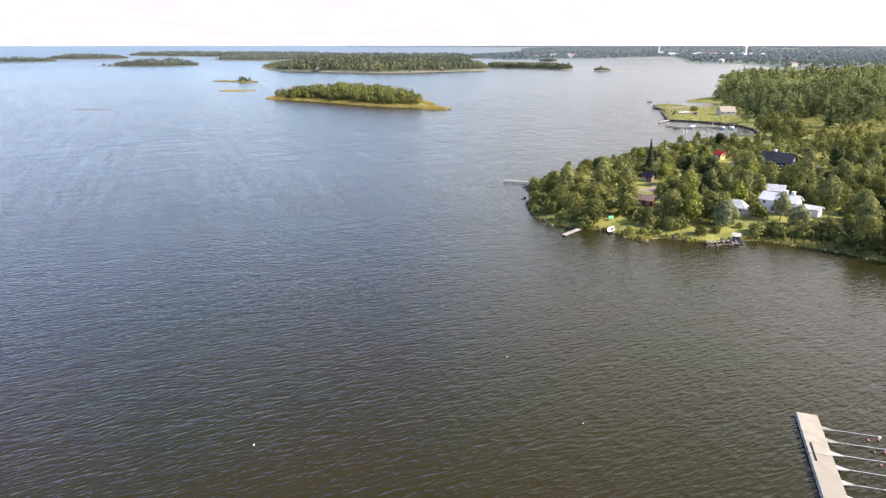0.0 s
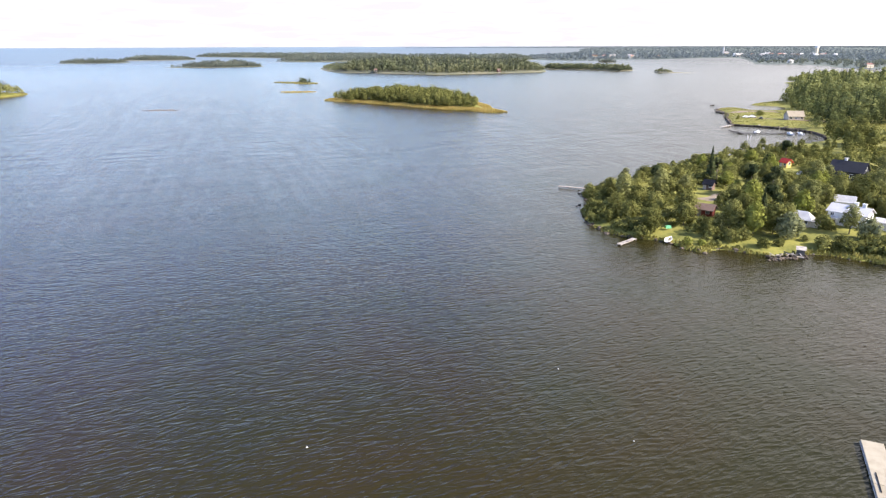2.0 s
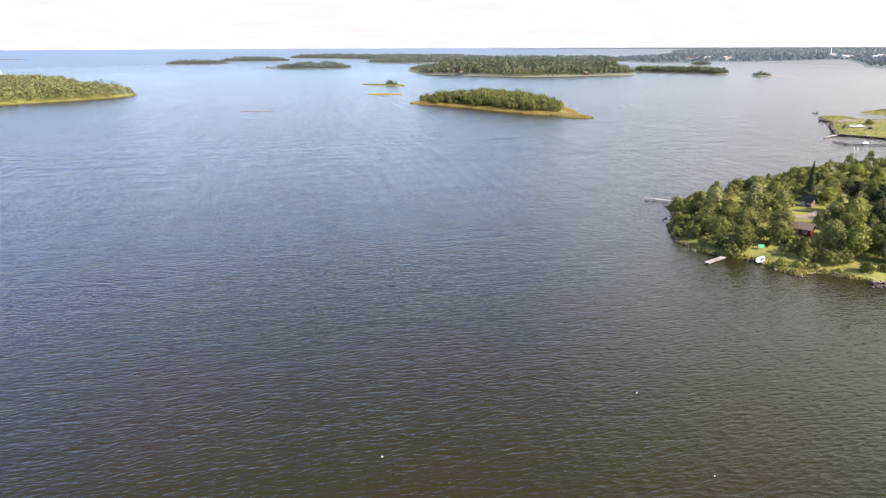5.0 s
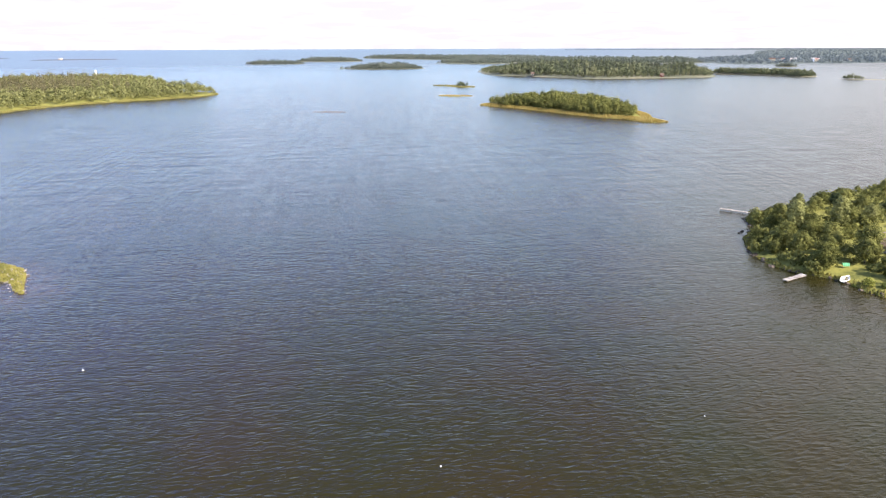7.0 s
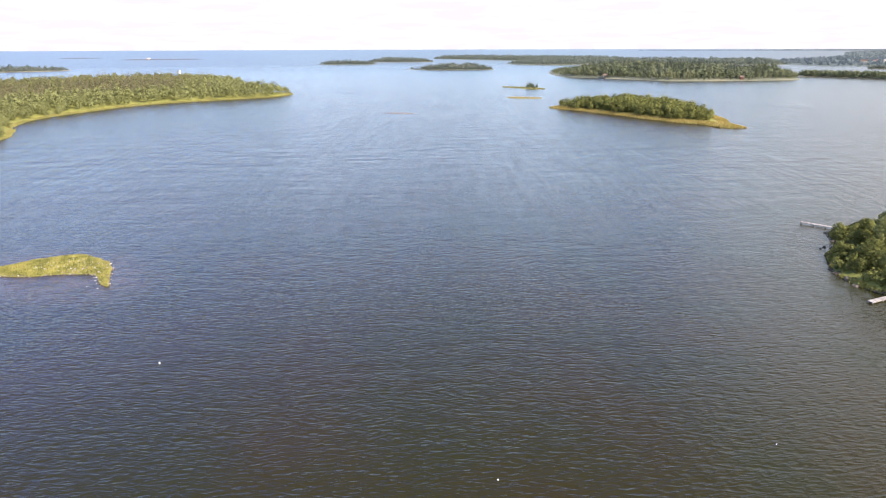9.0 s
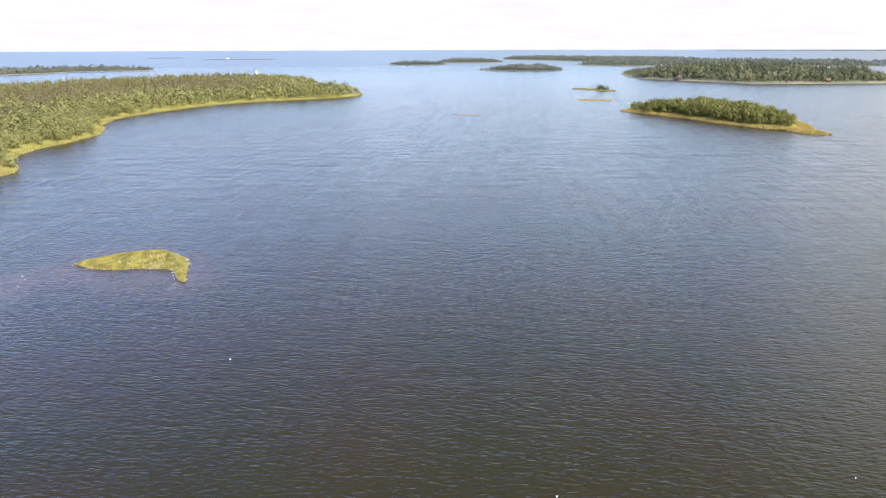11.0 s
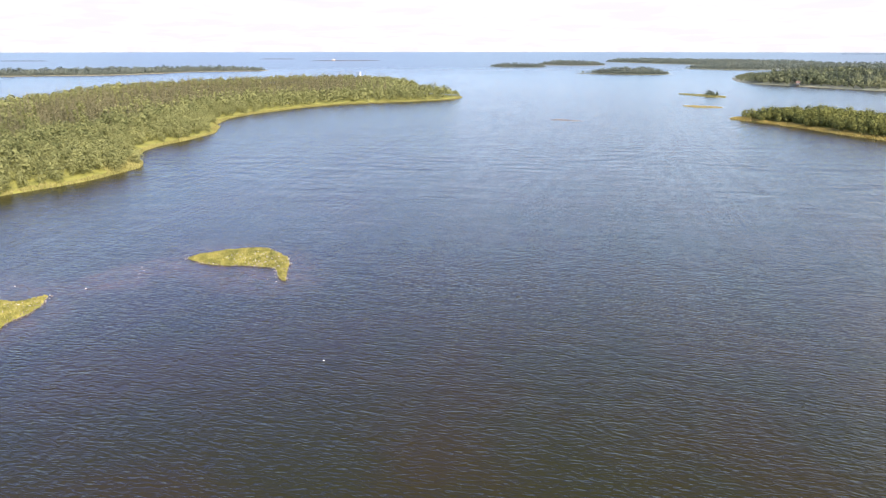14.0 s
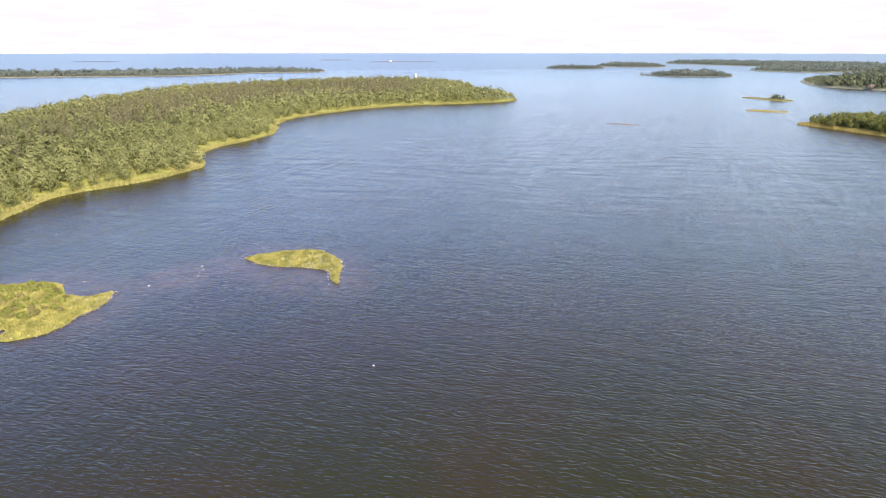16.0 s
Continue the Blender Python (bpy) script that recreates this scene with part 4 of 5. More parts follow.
def garden_trees():
    g = np.random.default_rng(77)
    x, y = scatter(g, 22, 262, 110, 350, 6.0)
    d = COAST.inside(x, y)
    keep = (d > 0.9) & (x < 0.80 * y + 15) & ((y < 300) | (x > 158)) & ~in_field(x, y)
    for cx, cy, rx, ry in CLEAR:
        keep &= ((x - cx) / rx) ** 2 + ((y - cy) / ry) ** 2 > 1
    back = (y > 205) & (x < 150)
    keep &= ~back | (g.random(len(x)) < 0.62)
    keep &= (d < 5) | (fbm(x, y, 22) > -0.45)
    x, y, d = x[keep], y[keep], d[keep]
    z = COAST.height(x, y, d) - 0.1
    order = np.argsort(np.hypot(x, y))
    rest = []
    for rank, i in enumerate(order):
        px, py, pd, pz = x[i], y[i], d[i], z[i]
        t = g.random()
        s = g.uniform(0.68, 1.18) * 0.95
        wide = 0.0 if pd < 3.0 else 0.80
        if px < 62 and py > 155:
            s *= min(1.0, max(0.58, 0.60 + (px - 27) / 62))
        if py > 205 and px < 150:
            s *= 0.72 if py < 238 else 0.56
        elif py > 205:
            s *= 0.95
        if low_growth(px, py):
            if g.random() < 0.35:
                continue
            s *= 0.46
        if pd < 4.0:
            if t < 0.4:
                if rank < 290:
                    stock.put(("bush", int(g.integers(2))), px, py, pz, g.uniform(0.6, 1.2), g.uniform(0, 360), "shore bushes")
                continue
            s *= 0.68
            t = g.random()
        if rank >= 290:
            rest.append((px, py, pz, s, g.uniform(0, 6.28), int(g.integers(6)) if t < 0.86 or py > 238 else 6 + int(g.integers(3))))
            continue
        if t < 0.66 or pd < 9:
            key = ("broad", int(g.integers(4)))
        elif t < 0.80:
            key = ("birch", int(g.integers(3)))
        elif t < 0.88:
            key = ("bright", int(g.integers(2)))
        elif t < 0.985:
            key = ("pine", int(g.integers(2)))
        else:
            key = ("spruce", int(g.integers(2)))
        stock.put(key, px, py, pz, s, g.uniform(0, 360), "garden trees", max(s, wide))
    ux, uy = scatter(g, 22, 262, 110, 350, 3.1)
    ud = COAST.inside(ux, uy)
    uk = (ud > 1.2) & (ux < 0.80 * uy + 15) & ((uy < 300) | (ux > 178)) & ~in_field(ux, uy) & (fbm(ux, uy, 16) > -0.2)
    for cx, cy, rx, ry in CLEAR:
        uk &= ((ux - cx) / rx) ** 2 + ((uy - cy) / ry) ** 2 > 1
    ux, uy, ud = ux[uk], uy[uk], ud[uk]
    under = np.stack([ux, uy, COAST.height(ux, uy, ud) - 0.1, g.uniform(0.5, 1.25, len(ux)), g.uniform(0, 6.28, len(ux)), g.integers(0, 6, len(ux))], -1)
    forest("undergrowth", under, templates_for(52, 2.4, 3.2, 64, 0.58, 0.0), [LEAF], "tangled undergrowth and saplings beneath the garden trees", "undergrowth")
    forest("forest", rest, templates_for(50, 10.5, 6.8, 560, 0.66, 0.12, 3), [LEAF, NEEDLE], "leafy trees round the houses further back")
    # single trees that stand out
    for key, px, py, s in ((("birch", 2), 101.0, 212.0, 1.0), (("broad", 0), 91.0, 211.0, 0.85), (("willow", 0), 70.5, 156.5, 1.0), (("birch", 1), 86.6, 160.6, 0.78), (("bright", 0), 95.5, 234.0, 0.8), (("bright", 1), 74.5, 205.0, 0.55),
                           (("broad", 1), 33.5, 181.0, 0.9), (("broad", 2), 40.0, 186.0, 1.05), (("birch", 0), 37.0, 190.0, 0.98), (("pine", 0), 112.0, 262.0, 0.8), (("bush", 0), 82.8, 165.3, 1.35), (("willow", 0), 88.6, 155.5, 0.86),
                           (("bush", 0), 76.0, 150.6, 0.90), (("bush", 1), 78.6, 150.2, 1.00), (("bush", 0), 80.6, 148.8, 1.10), (("bush", 1), 83.2, 148.2, 1.00), (("bush", 0), 85.6, 147.2, 1.15), (("bush", 1), 88.0, 146.0, 1.00), (("bush", 0), 90.2, 145.0, 1.10), (("bush", 1), 92.4, 143.6, 1.20), (("bush", 0), 94.6, 141.4, 1.10), (("bush", 1), 84.0, 150.2, 0.90), (("bush", 0), 88.5, 149.0, 1.20), (("bush", 1), 92.5, 147.5, 1.30), (("broad", 1), 95.5, 145.5, 0.62), (("broad", 3), 93.0, 150.0, 0.55), (("bush", 1), 62.5, 150.5, 1.1), (("bush", 0), 76.5, 152.0, 1.0), (("bush", 1), 81.0, 152.5, 1.1), (("bush", 0), 86.0, 151.5, 1.1), (("bush", 1), 91.5, 152.0, 1.2), (("bush", 0), 73.8, 155.0, 0.55),
                           (("bush", 1), 36.5, 161.5, 0.8), (("bush", 0), 39.2, 162.0, 0.8), (("bush", 1), 50.5, 161.0, 0.9), (("bush", 0), 52.5, 164.5, 1.1), (("bush", 1), 54.0, 158.5, 1.0), (("bush", 0), 57.5, 154.5, 1.1), (("bush", 1), 66.5, 151.5, 0.9), (("bush", 0), 60.0, 156.0, 1.0), (("scrub", 0), 46.0, 153.0, 0.7), (("scrub", 1), 49.0, 151.8, 0.6), (("scrub", 1), 43.5, 153.2, 0.5)):
        stock.put(key, px, py, ground_z(COAST, px, py) - 0.1, s, px * 37 % 360)
    tall = stock.put(("spruce", 0), 70.5, 219.0, 0, 1.0, 40)
    tall.matrix_basis = pose(70.5, 219.0, ground_z(COAST, 70.5, 219.0) - 0.1, 0, 0, 40) @ Matrix.Diagonal((1.1, 1.1, 1.1, 1))
    # bushes down to the water below the garden trees
    bx, by = scatter(g, 24, 62, 146, 214, 3.1)
    bd = COAST.inside(bx, by)
    open_lawn = (np.hypot(bx - 27.5, by - 166) < 4.5) | (np.hypot(bx - 44, by - 158.5) < 6.0) | (by < 153.5)
    for i in np.where((bd > 1.0) & (bd < 7.5) & ~open_lawn)[0]:
        stock.put(("bush", int(i) % 2), bx[i], by[i], ground_z(COAST, bx[i], by[i]) - 0.1, g.uniform(0.55, 1.15), g.uniform(0, 360), "shore bushes")
    # bushes on the grassy islets
    for k in range(96):
        a, b = g.uniform(0, 6.283), math.sqrt(g.uniform(0, 1))
        px, py, s = -168.0 + 14 * b * math.cos(a), 36.5 + 8.5 * b * math.sin(a), g.uniform(0.4, 0.85)
        if ground_z(BUSHY, px, py) < 0.35:
            continue
        stock.put(("dry" if k % 3 == 1 else "scrub", k % 2), px, py, ground_z(BUSHY, px, py) - 0.1, s, px * 31 % 360, "islet bushes")
    stock.put(("bush", 0), -143.6, 104.2, ground_z(GRASSY, -143.6, 104.2) - 0.1, 0.5, 20, "islet bushes")
    stock.put(("scrub", 1), -147, 103.5, ground_z(GRASSY, -147, 103.5) - 0.1, 0.3, 20, "islet bushes")
    # bushes on the harbour point
    for px, py, s in ((150.5, 428, 0.6), (154, 437, 0.5), (170, 446, 1.2), (172, 447, 0.9), (190, 430, 1.3), (149, 445, 0.6), (152, 455, 0.5), (196, 420, 1.6), (147.5, 436, 0.6)):
        stock.put(("bush", int(px) % 2), px, py, ground_z(COAST, px, py) - 0.1, s, px * 31 % 360, "harbour bushes")


garden_trees()


# ---- houses ----
def gable_walls(L, D, hw, hr):
    bm = bmesh.new()
    x, y = L / 2, D / 2
    a = [bm.verts.new(p) for p in ((-x, -y, -0.6), (x, -y, -0.6), (x, y, -0.6), (-x, y, -0.6))]
    b = [bm.verts.new(p) for p in ((-x, -y, hw), (x, -y, hw), (x, y, hw), (-x, y, hw))]
    r = [bm.verts.new((-x, 0, hw + hr)), bm.verts.new((x, 0, hw + hr))]
    bm.faces.new(a[::-1])
    bm.faces.new((a[0], a[1], b[1], b[0])), bm.faces.new((a[2], a[3], b[3], b[2]))
    bm.faces.new((a[1], a[2], b[2], r[1], b[1])), bm.faces.new((a[3], a[0], b[0], r[0], b[3]))
    bm.faces.new((b[0], b[1], r[1], r[0])), bm.faces.new((b[2], b[3], r[0], r[1]))
    return bm


def gable_roof(L, D, hw, hr, over=0.45, thick=0.16, hip=0.0):
    bm = bmesh.new()
    x, y = L / 2 + over, D / 2 + over
    drop = hr * over / (D / 2)
    for lift in (0.02, 0.02 + thick):
        e = [bm.verts.new(p) for p in ((-x, -y, hw - drop + lift), (x, -y, hw - drop + lift), (x, y, hw - drop + lift), (-x, y, hw - drop + lift))]
        r = [bm.verts.new((-x + hip, 0, hw + hr + lift)), bm.verts.new((x - hip, 0, hw + hr + lift))]
        bm.faces.new((e[0], e[1], r[1], r[0])), bm.faces.new((e[2], e[3], r[0], r[1]))
        if hip:
            bm.faces.new((e[1], e[2], r[1])), bm.faces.new((e[3], e[0], r[0]))
        if lift < 0.1:
            first = e + r
    bm.verts.ensure_lookup_table()
    lo, hi = first, e + r
    ring = [(0, 1), (1, 2), (2, 3), (3, 0)] if hip else [(0, 1), (1, 5), (5, 2), (2, 3), (3, 4), (4, 0)]
    for i, j in ring:
        bm.faces.new((lo[i], lo[j], hi[j], hi[i]))
    return bm


def house(name, x, y, z, turn, L, D, hw, hr, wall_mat, roof_mat, label, windows=(), doors=(), chimneys=(), hip=0.0, category="house", seams=0):
    """A house with its front towards -y of its own axes. windows: side, along, sill height, width, height."""
    base = empty(name, pose(x, y, z, 0, 0, turn), label, category)
    part("wall", gable_walls(L, D, hw, hr if not hip else 0.01), wall_mat, base)
    roof = part("roof", gable_roof(L, D, hw, hr, hip=hip), roof_mat, base)
    slope = math.atan2(hr, D / 2)
    for k in range(seams):
        bm = bmesh.new()
        sx = -L / 2 + (k + 0.5) * L / seams
        for s in (-1, 1):
            tube(bm, (sx, 0, hw + hr + 0.2), (sx, s * (D / 2 + 0.43), hw + hr + 0.2 - (D / 2 + 0.43) * math.tan(slope)), 0.03, n=4)
        part("roof_seam", bm, roof_mat, roof)
    for side, along, sill, w, h in windows:
        f = {"front": Matrix.Translation((along, -D / 2, sill)), "back": pose(along, D / 2, sill, 0, 0, 180), "right": pose(L / 2, along, sill, 0, 0, 90), "left": pose(-L / 2, along, sill, 0, 0, -90)}[side]
        bm = boxes((-w / 2 - 0.1, w / 2 + 0.1, -0.06, 0.02, -0.1, 0), (-w / 2 - 0.1, w / 2 + 0.1, -0.06, 0.02, h, h + 0.1), (-w / 2 - 0.1, -w / 2, -0.06, 0.02, 0, h), (w / 2, w / 2 + 0.1, -0.06, 0.02, 0, h),
                   (-0.03, 0.03, -0.05, 0.02, 0, h))
        bm.transform(f)
        win = part("window", bm, WHITE_PAINT, base, "white window frame")
        bm = boxes((-w / 2, w / 2, -0.02, 0.015, 0, h))
        bm.transform(f)
        part("pane", bm, GLASS, win)
    for side, along, w, h in doors:
        f = Matrix.Translation((along, -D / 2, 0)) if side == "front" else pose(L / 2, along, 0, 0, 0, 90)
        bm = boxes((-w / 2, w / 2, -0.05, 0.02, 0, h), (-w / 2 + 0.15, w / 2 - 0.15, -0.07, 0, 0.2, h * 0.45), (-w / 2 + 0.15, w / 2 - 0.15, -0.07, 0, h * 0.55, h - 0.15))
        bm.transform(f)
        part("door", bm, WEATHERED, base)
    for cx, cy in chimneys:
        bm = boxes((cx - 0.4, cx + 0.4, cy - 0.35, cy + 0.35, hw, hw + hr + 0.9), (cx - 0.48, cx + 0.48, cy - 0.43, cy + 0.43, hw + hr + 0.9, hw + hr + 1.05))
        part("chimney", bm, WHITE_PAINT, roof)
    return base


def gz(x, y):
    return ground_z(COAST, x, y)


def rows_of(side, xs, sills, w, h):
    return [(side, a, s, w, h) for a in xs for s in sills]


manor = house("house", 90.9, 169.5, gz(90.9, 169.5), -46, 8.8, 5.5, 3.5, 1.4, WHITE_PAINT, TIN_WHITE, "white wooden house with a pale metal roof and two chimneys",
              rows_of("front", (-0.9, 1.9, 3.4), (0.6,), 0.8, 1.1) + rows_of("front", (-3.3, -0.2, 2.9), (2.3,), 0.7, 0.8) + rows_of("right", (-1.3, 1.3), (0.7, 2.3), 0.8, 0.9), [("front", 0.5, 1.0, 2.0)], [(0.9, 0.2), (2.8, 0.2)], seams=8)
# glazed porch on the front of the white house
part("porch", boxes((-4.1, -1.7, -4.3, -2.75, 0, 1.9), bevel=0.05), WHITE_PAINT, manor, "white porch")
part("porch_roof", boxes((-4.3, -1.5, -4.5, -2.72, 1.9, 2.05), bevel=0.05), TIN_WHITE, manor)
for k in range(3):
    part("porch_pane", boxes((-3.95 + 0.75 * k, -3.35 + 0.75 * k, -4.33, -4.27, 0.7, 1.6)), GLASS, manor)
house("annex", 97.6, 165.6, gz(97.6, 165.6), -46, 3.6, 3.2, 2.0, 0.6, WHITE_PAINT, TIN_WHITE, "low white annex beside the white house", [("front", -0.8, 0.8, 0.8, 0.8), ("right", 0, 0.8, 0.8, 0.8)], category="house", seams=4)
house("shed", 97.6, 186.0, gz(97.6, 186), -30, 4.6, 3.6, 2.6, 1.3, WHITE_PAINT, TIN_WHITE, "small white outbuilding with a pale roof", [("front", 0, 1.0, 0.8, 0.9)], category="shed", seams=5)
outhouse = house("shed", 78.6, 168.8, gz(78.6, 168.8), -34, 4.8, 3.8, 2.0, 1.5, BEIGE_WALL, TIN_WHITE, "low outbuilding with a pale grey hipped roof", [("front", -1.5, 0.8, 0.7, 0.8), ("front", 1.5, 0.8, 0.7, 0.8)], [("front", 0, 0.9, 1.8)], hip=1.5, category="shed")
part("lean_to", boxes((2.4, 4.4, -1.5, 1.2, 0, 1.5), bevel=0.04), BEIGE_WALL, outhouse)
part("lean_to_roof", boxes((2.3, 4.7, -1.8, 1.5, 1.5, 1.64), bevel=0.04), GREY_ROOF, outhouse, "brown-grey flat roof")
house("house", 121.3, 232.4, gz(121.3, 232.4), -44, 10.4, 6.8, 3.1, 2.8, DARK_WALL, BLACK_ROOF, "dark boarded house with a steep black roof and white windows",
      rows_of("front", (-4.0, -0.9, 2.2), (0.9,), 1.2, 1.2) + rows_of("right", (-1.7, 1.7), (1.0,), 1.1, 1.3) + [("right", 0, 3.4, 0.9, 1.0)], [("front", 4.0, 1.0, 2.0)], [(-1.5, 0.5)])
house("house", 108.6, 252.6, gz(108.6, 252.6), -62, 3.0, 2.6, 2.1, 1.1, YELLOW_WALL, RED_ROOF, "small yellow cottage with a red roof", [("right", 0, 1.0, 0.9, 1.1), ("front", 0.8, 1.0, 0.9, 1.1)], [("front", -1.0, 0.9, 2.0)])
house("shed", 68.0, 210.6, gz(68, 210.6), -40, 2.8, 2.4, 2.0, 1.1, BROWN_ROOF, BLACK_ROOF, "dark brown boarded shed beside the gravel yard", [("front", 0.8, 1.0, 0.8, 0.8)], [("front", -1.0, 1.0, 1.9)], category="shed")
house("shed", 56.8, 176.6, gz(56.8, 176.6), -32, 4.4, 3.4, 2.0, 1.1, RED_WALL, BROWN_ROOF, "low brown-roofed boathouse among the trees", [("front", 1.0, 0.9, 0.8, 0.7)], [("front", -1.2, 1.2, 1.8)], category="shed")
house("shed", 108.2, 229.8, gz(108.2, 229.8), -46, 3.2, 2.8, 2.3, 0.9, TEAL_WALL, BLACK_ROOF, "small dark teal garden shed with a white window", [("front", 0, 0.9, 0.9, 0.8)], category="shed")
house("shed", 133.2, 226.0, gz(133.2, 226), -30, 2.2, 1.6, 1.4, 0.4, BEIGE_WALL, GREY_ROOF, "small pale garden shed on the lawn", category="shed")
house("shed", 131.4, 219.2, gz(131.4, 219.2), -30, 2.6, 1.2, 0.6, 0.2, BEIGE_WALL, TIN_WHITE, "low white cold frame on the lawn", category="shed")
house("boathouse", 181.5, 421.0, gz(181.5, 421), 0, 9.2, 7.0, 2.4, 2.8, BEIGE_WALL, HARBOUR_ROOF, "beige harbour building with a big pale roof", rows_of("front", (-3.2, 0, 3.2), (0.8,), 1.2, 1.0), [("front", 1.6, 1.3, 2.0)], category="building")

# gravel yard by the red shed
bm = bmesh.new()
bmesh.ops.create_grid(bm, x_segments=26, y_segments=14, size=0.5)
for v in bm.verts:
    v.co.x, v.co.y = v.co.x * 15, v.co.y * 5.0 + 0.6 * math.sin(v.co.x * 9)
bm.transform(pose(67.5, 199.5, 0, 0, 0, 40))
for v in bm.verts:
    v.co.z = gz(v.co.x, v.co.y) + 0.06
tagged(part("pavement", bm, GRAVEL), "pale gravel yard between the trees", "yard", kind="structure")


# ---- boats, jetties, shore things ----
def hull(L, W, H, n=13):
    """An open rowing boat's shell, bow towards +x, with thickness."""
    bm = bmesh.new()
    prev = None
    prof = [(0.0, 0.0), (0.55, 0.05), (0.88, 0.42), (1.0, 1.0)]
    for i in range(n):
        t = i / (n - 1)
        w = W / 2 * (0.72 + 0.28 * math.sin(math.pi * min(1, t * 1.3))) * (1 - max(0, (t - 0.45) / 0.55) ** 2.2)
        sheer = H * (1 + 0.35 * t ** 3)
        keel = 0.35 * H * max(0, (t - 0.7) / 0.3) ** 2
        ring = []
        pts = [(-a, b) for a, b in reversed(prof)] + prof[1:]
        pts += [(a * 0.90, 0.12 + 0.86 * b) for a, b in reversed(prof)] + [(-a * 0.90, 0.12 + 0.86 * b) for a, b in prof[1:]]
        for a, b in pts:
            ring.append(bm.verts.new((L * (t - 0.5), a * max(w, 0.02), keel + (sheer - keel) * b)))
        if prev:
            for k in range(len(ring)):
                m = (k + 1) % len(ring)
                bm.faces.new((prev[k], prev[m], ring[m], ring[k]))
        else:
            bm.faces.new(ring)
        prev = ring
    bm.faces.new(prev[::-1])
    return bm


def rowing_boat(x, y, z, turn, L, mat, label, tilt=0):
    base = empty("rowing_boat", pose(x, y, z, tilt, 0, turn), label, "boat")
    part("hull", hull(L, 1.6, 0.55), mat, base, smooth=True)
    for k in (-0.28, 0.0, 0.24):
        part("thwart", boxes((L * k - 0.13, L * k + 0.13, -0.66, 0.66, 0.36, 0.40)), WEATHERED, base)
    return base


rowing_boat(42.3, 156.0, 0.40, 58, 3.9, BUOY_WHITE, "white rowing boat drawn up on the shore", 8)
rowing_boat(95.2, 136.2, 0.0, 15, 3.4, WEATHERED, "grey rowing boat at the shore", 4)


def jetty(x0, y0, x1, y1, width, z, label, board=0.32, name="jetty", mat=WEATHERED):
    """A plank jetty on posts from one point to another."""
    L = math.hypot(x1 - x0, y1 - y0)
    base = empty(name, pose(x0, y0, z, 0, 0, math.degrees(math.atan2(y1 - y0, x1 - x0))), label, "jetty")
    shared = None
    n = max(3, int(L / board))
    g = np.random.default_rng(int(x0 * 10) % 1000)
    for k in range(n):
        if shared is None:
            shared = part("plank", boxes((0.01, L / n - 0.02, -width / 2, width / 2, -0.05, 0.0)), mat, base)
            ob = shared
        else:
            ob = new("plank", shared.data)
            ob.parent = base
        ob.location = (k * L / n, g.normal(0, 0.02), g.normal(0, 0.008))
    for s in (-1, 1):
        part("beam", boxes((0, L, s * width * 0.38 - 0.06, s * width * 0.38 + 0.06, -0.25, -0.055)), mat, base)
    for k in range(max(2, int(L / 3) + 1)):
        for s in (-1, 1):
            bm = bmesh.new()
            px = 0.2 + k * (L - 0.4) / max(1, int(L / 3))
            tube(bm, (px, s * width * 0.42, -z - 1.2), (px, s * width * 0.42, 0.12), 0.08, n=7)
            part("post", bm, mat, base)
    return base


jetty(29.6, 152.0, 34.4, 157.4, 1.2, 0.45, "small weathered plank jetty at the garden shore")
jetty(20.9, 218.3, 30.5, 214.6, 1.3, 0.6, "narrow grey plank jetty on the west shore")
jetty(129.0, 364.5, 163.0, 366.0, 1.8, 0.6, "long dark harbour jetty with moored boats", 0.9, mat=DARK_WOOD)
jetty(128.0, 374.5, 133.0, 364.0, 1.6, 0.6, "short dark jetty at the harbour mouth", 0.7, mat=DARK_WOOD)
jetty(129.0, 391.0, 141.0, 404.5, 1.5, 0.6, "weathered jetty on the harbour breakwater", 0.7)


def motor_boat(x, y, turn, L, label):
    base = empty("motor_boat", pose(x, y, -0.1, 0, 0, turn), label, "boat", "harbour boats")
    part("hull", hull(L, 2.1, 0.9), BUOY_WHITE, base, smooth=True)
    part("cabin", boxes((-0.1 * L, 0.18 * L, -0.6, 0.6, 0.5, 1.5), bevel=0.15), BUOY_WHITE, base)
    part("windscreen", boxes((0.14 * L, 0.22 * L, -0.55, 0.55, 1.0, 1.45), bevel=0.05), GLASS, base)
    part("outboard", boxes((-0.55 * L, -0.47 * L, -0.18, 0.18, 0.3, 1.2), bevel=0.05), RUBBER, base)
    return base


for bx, by, bt, bl in ((155.9, 362.9, 110, 5.0), (161.4, 363.4, 100, 5.0), (141.0, 369.4, 10, 3.8)):
    motor_boat(bx, by, bt, bl, "white motor boat moored at the harbour jetty")


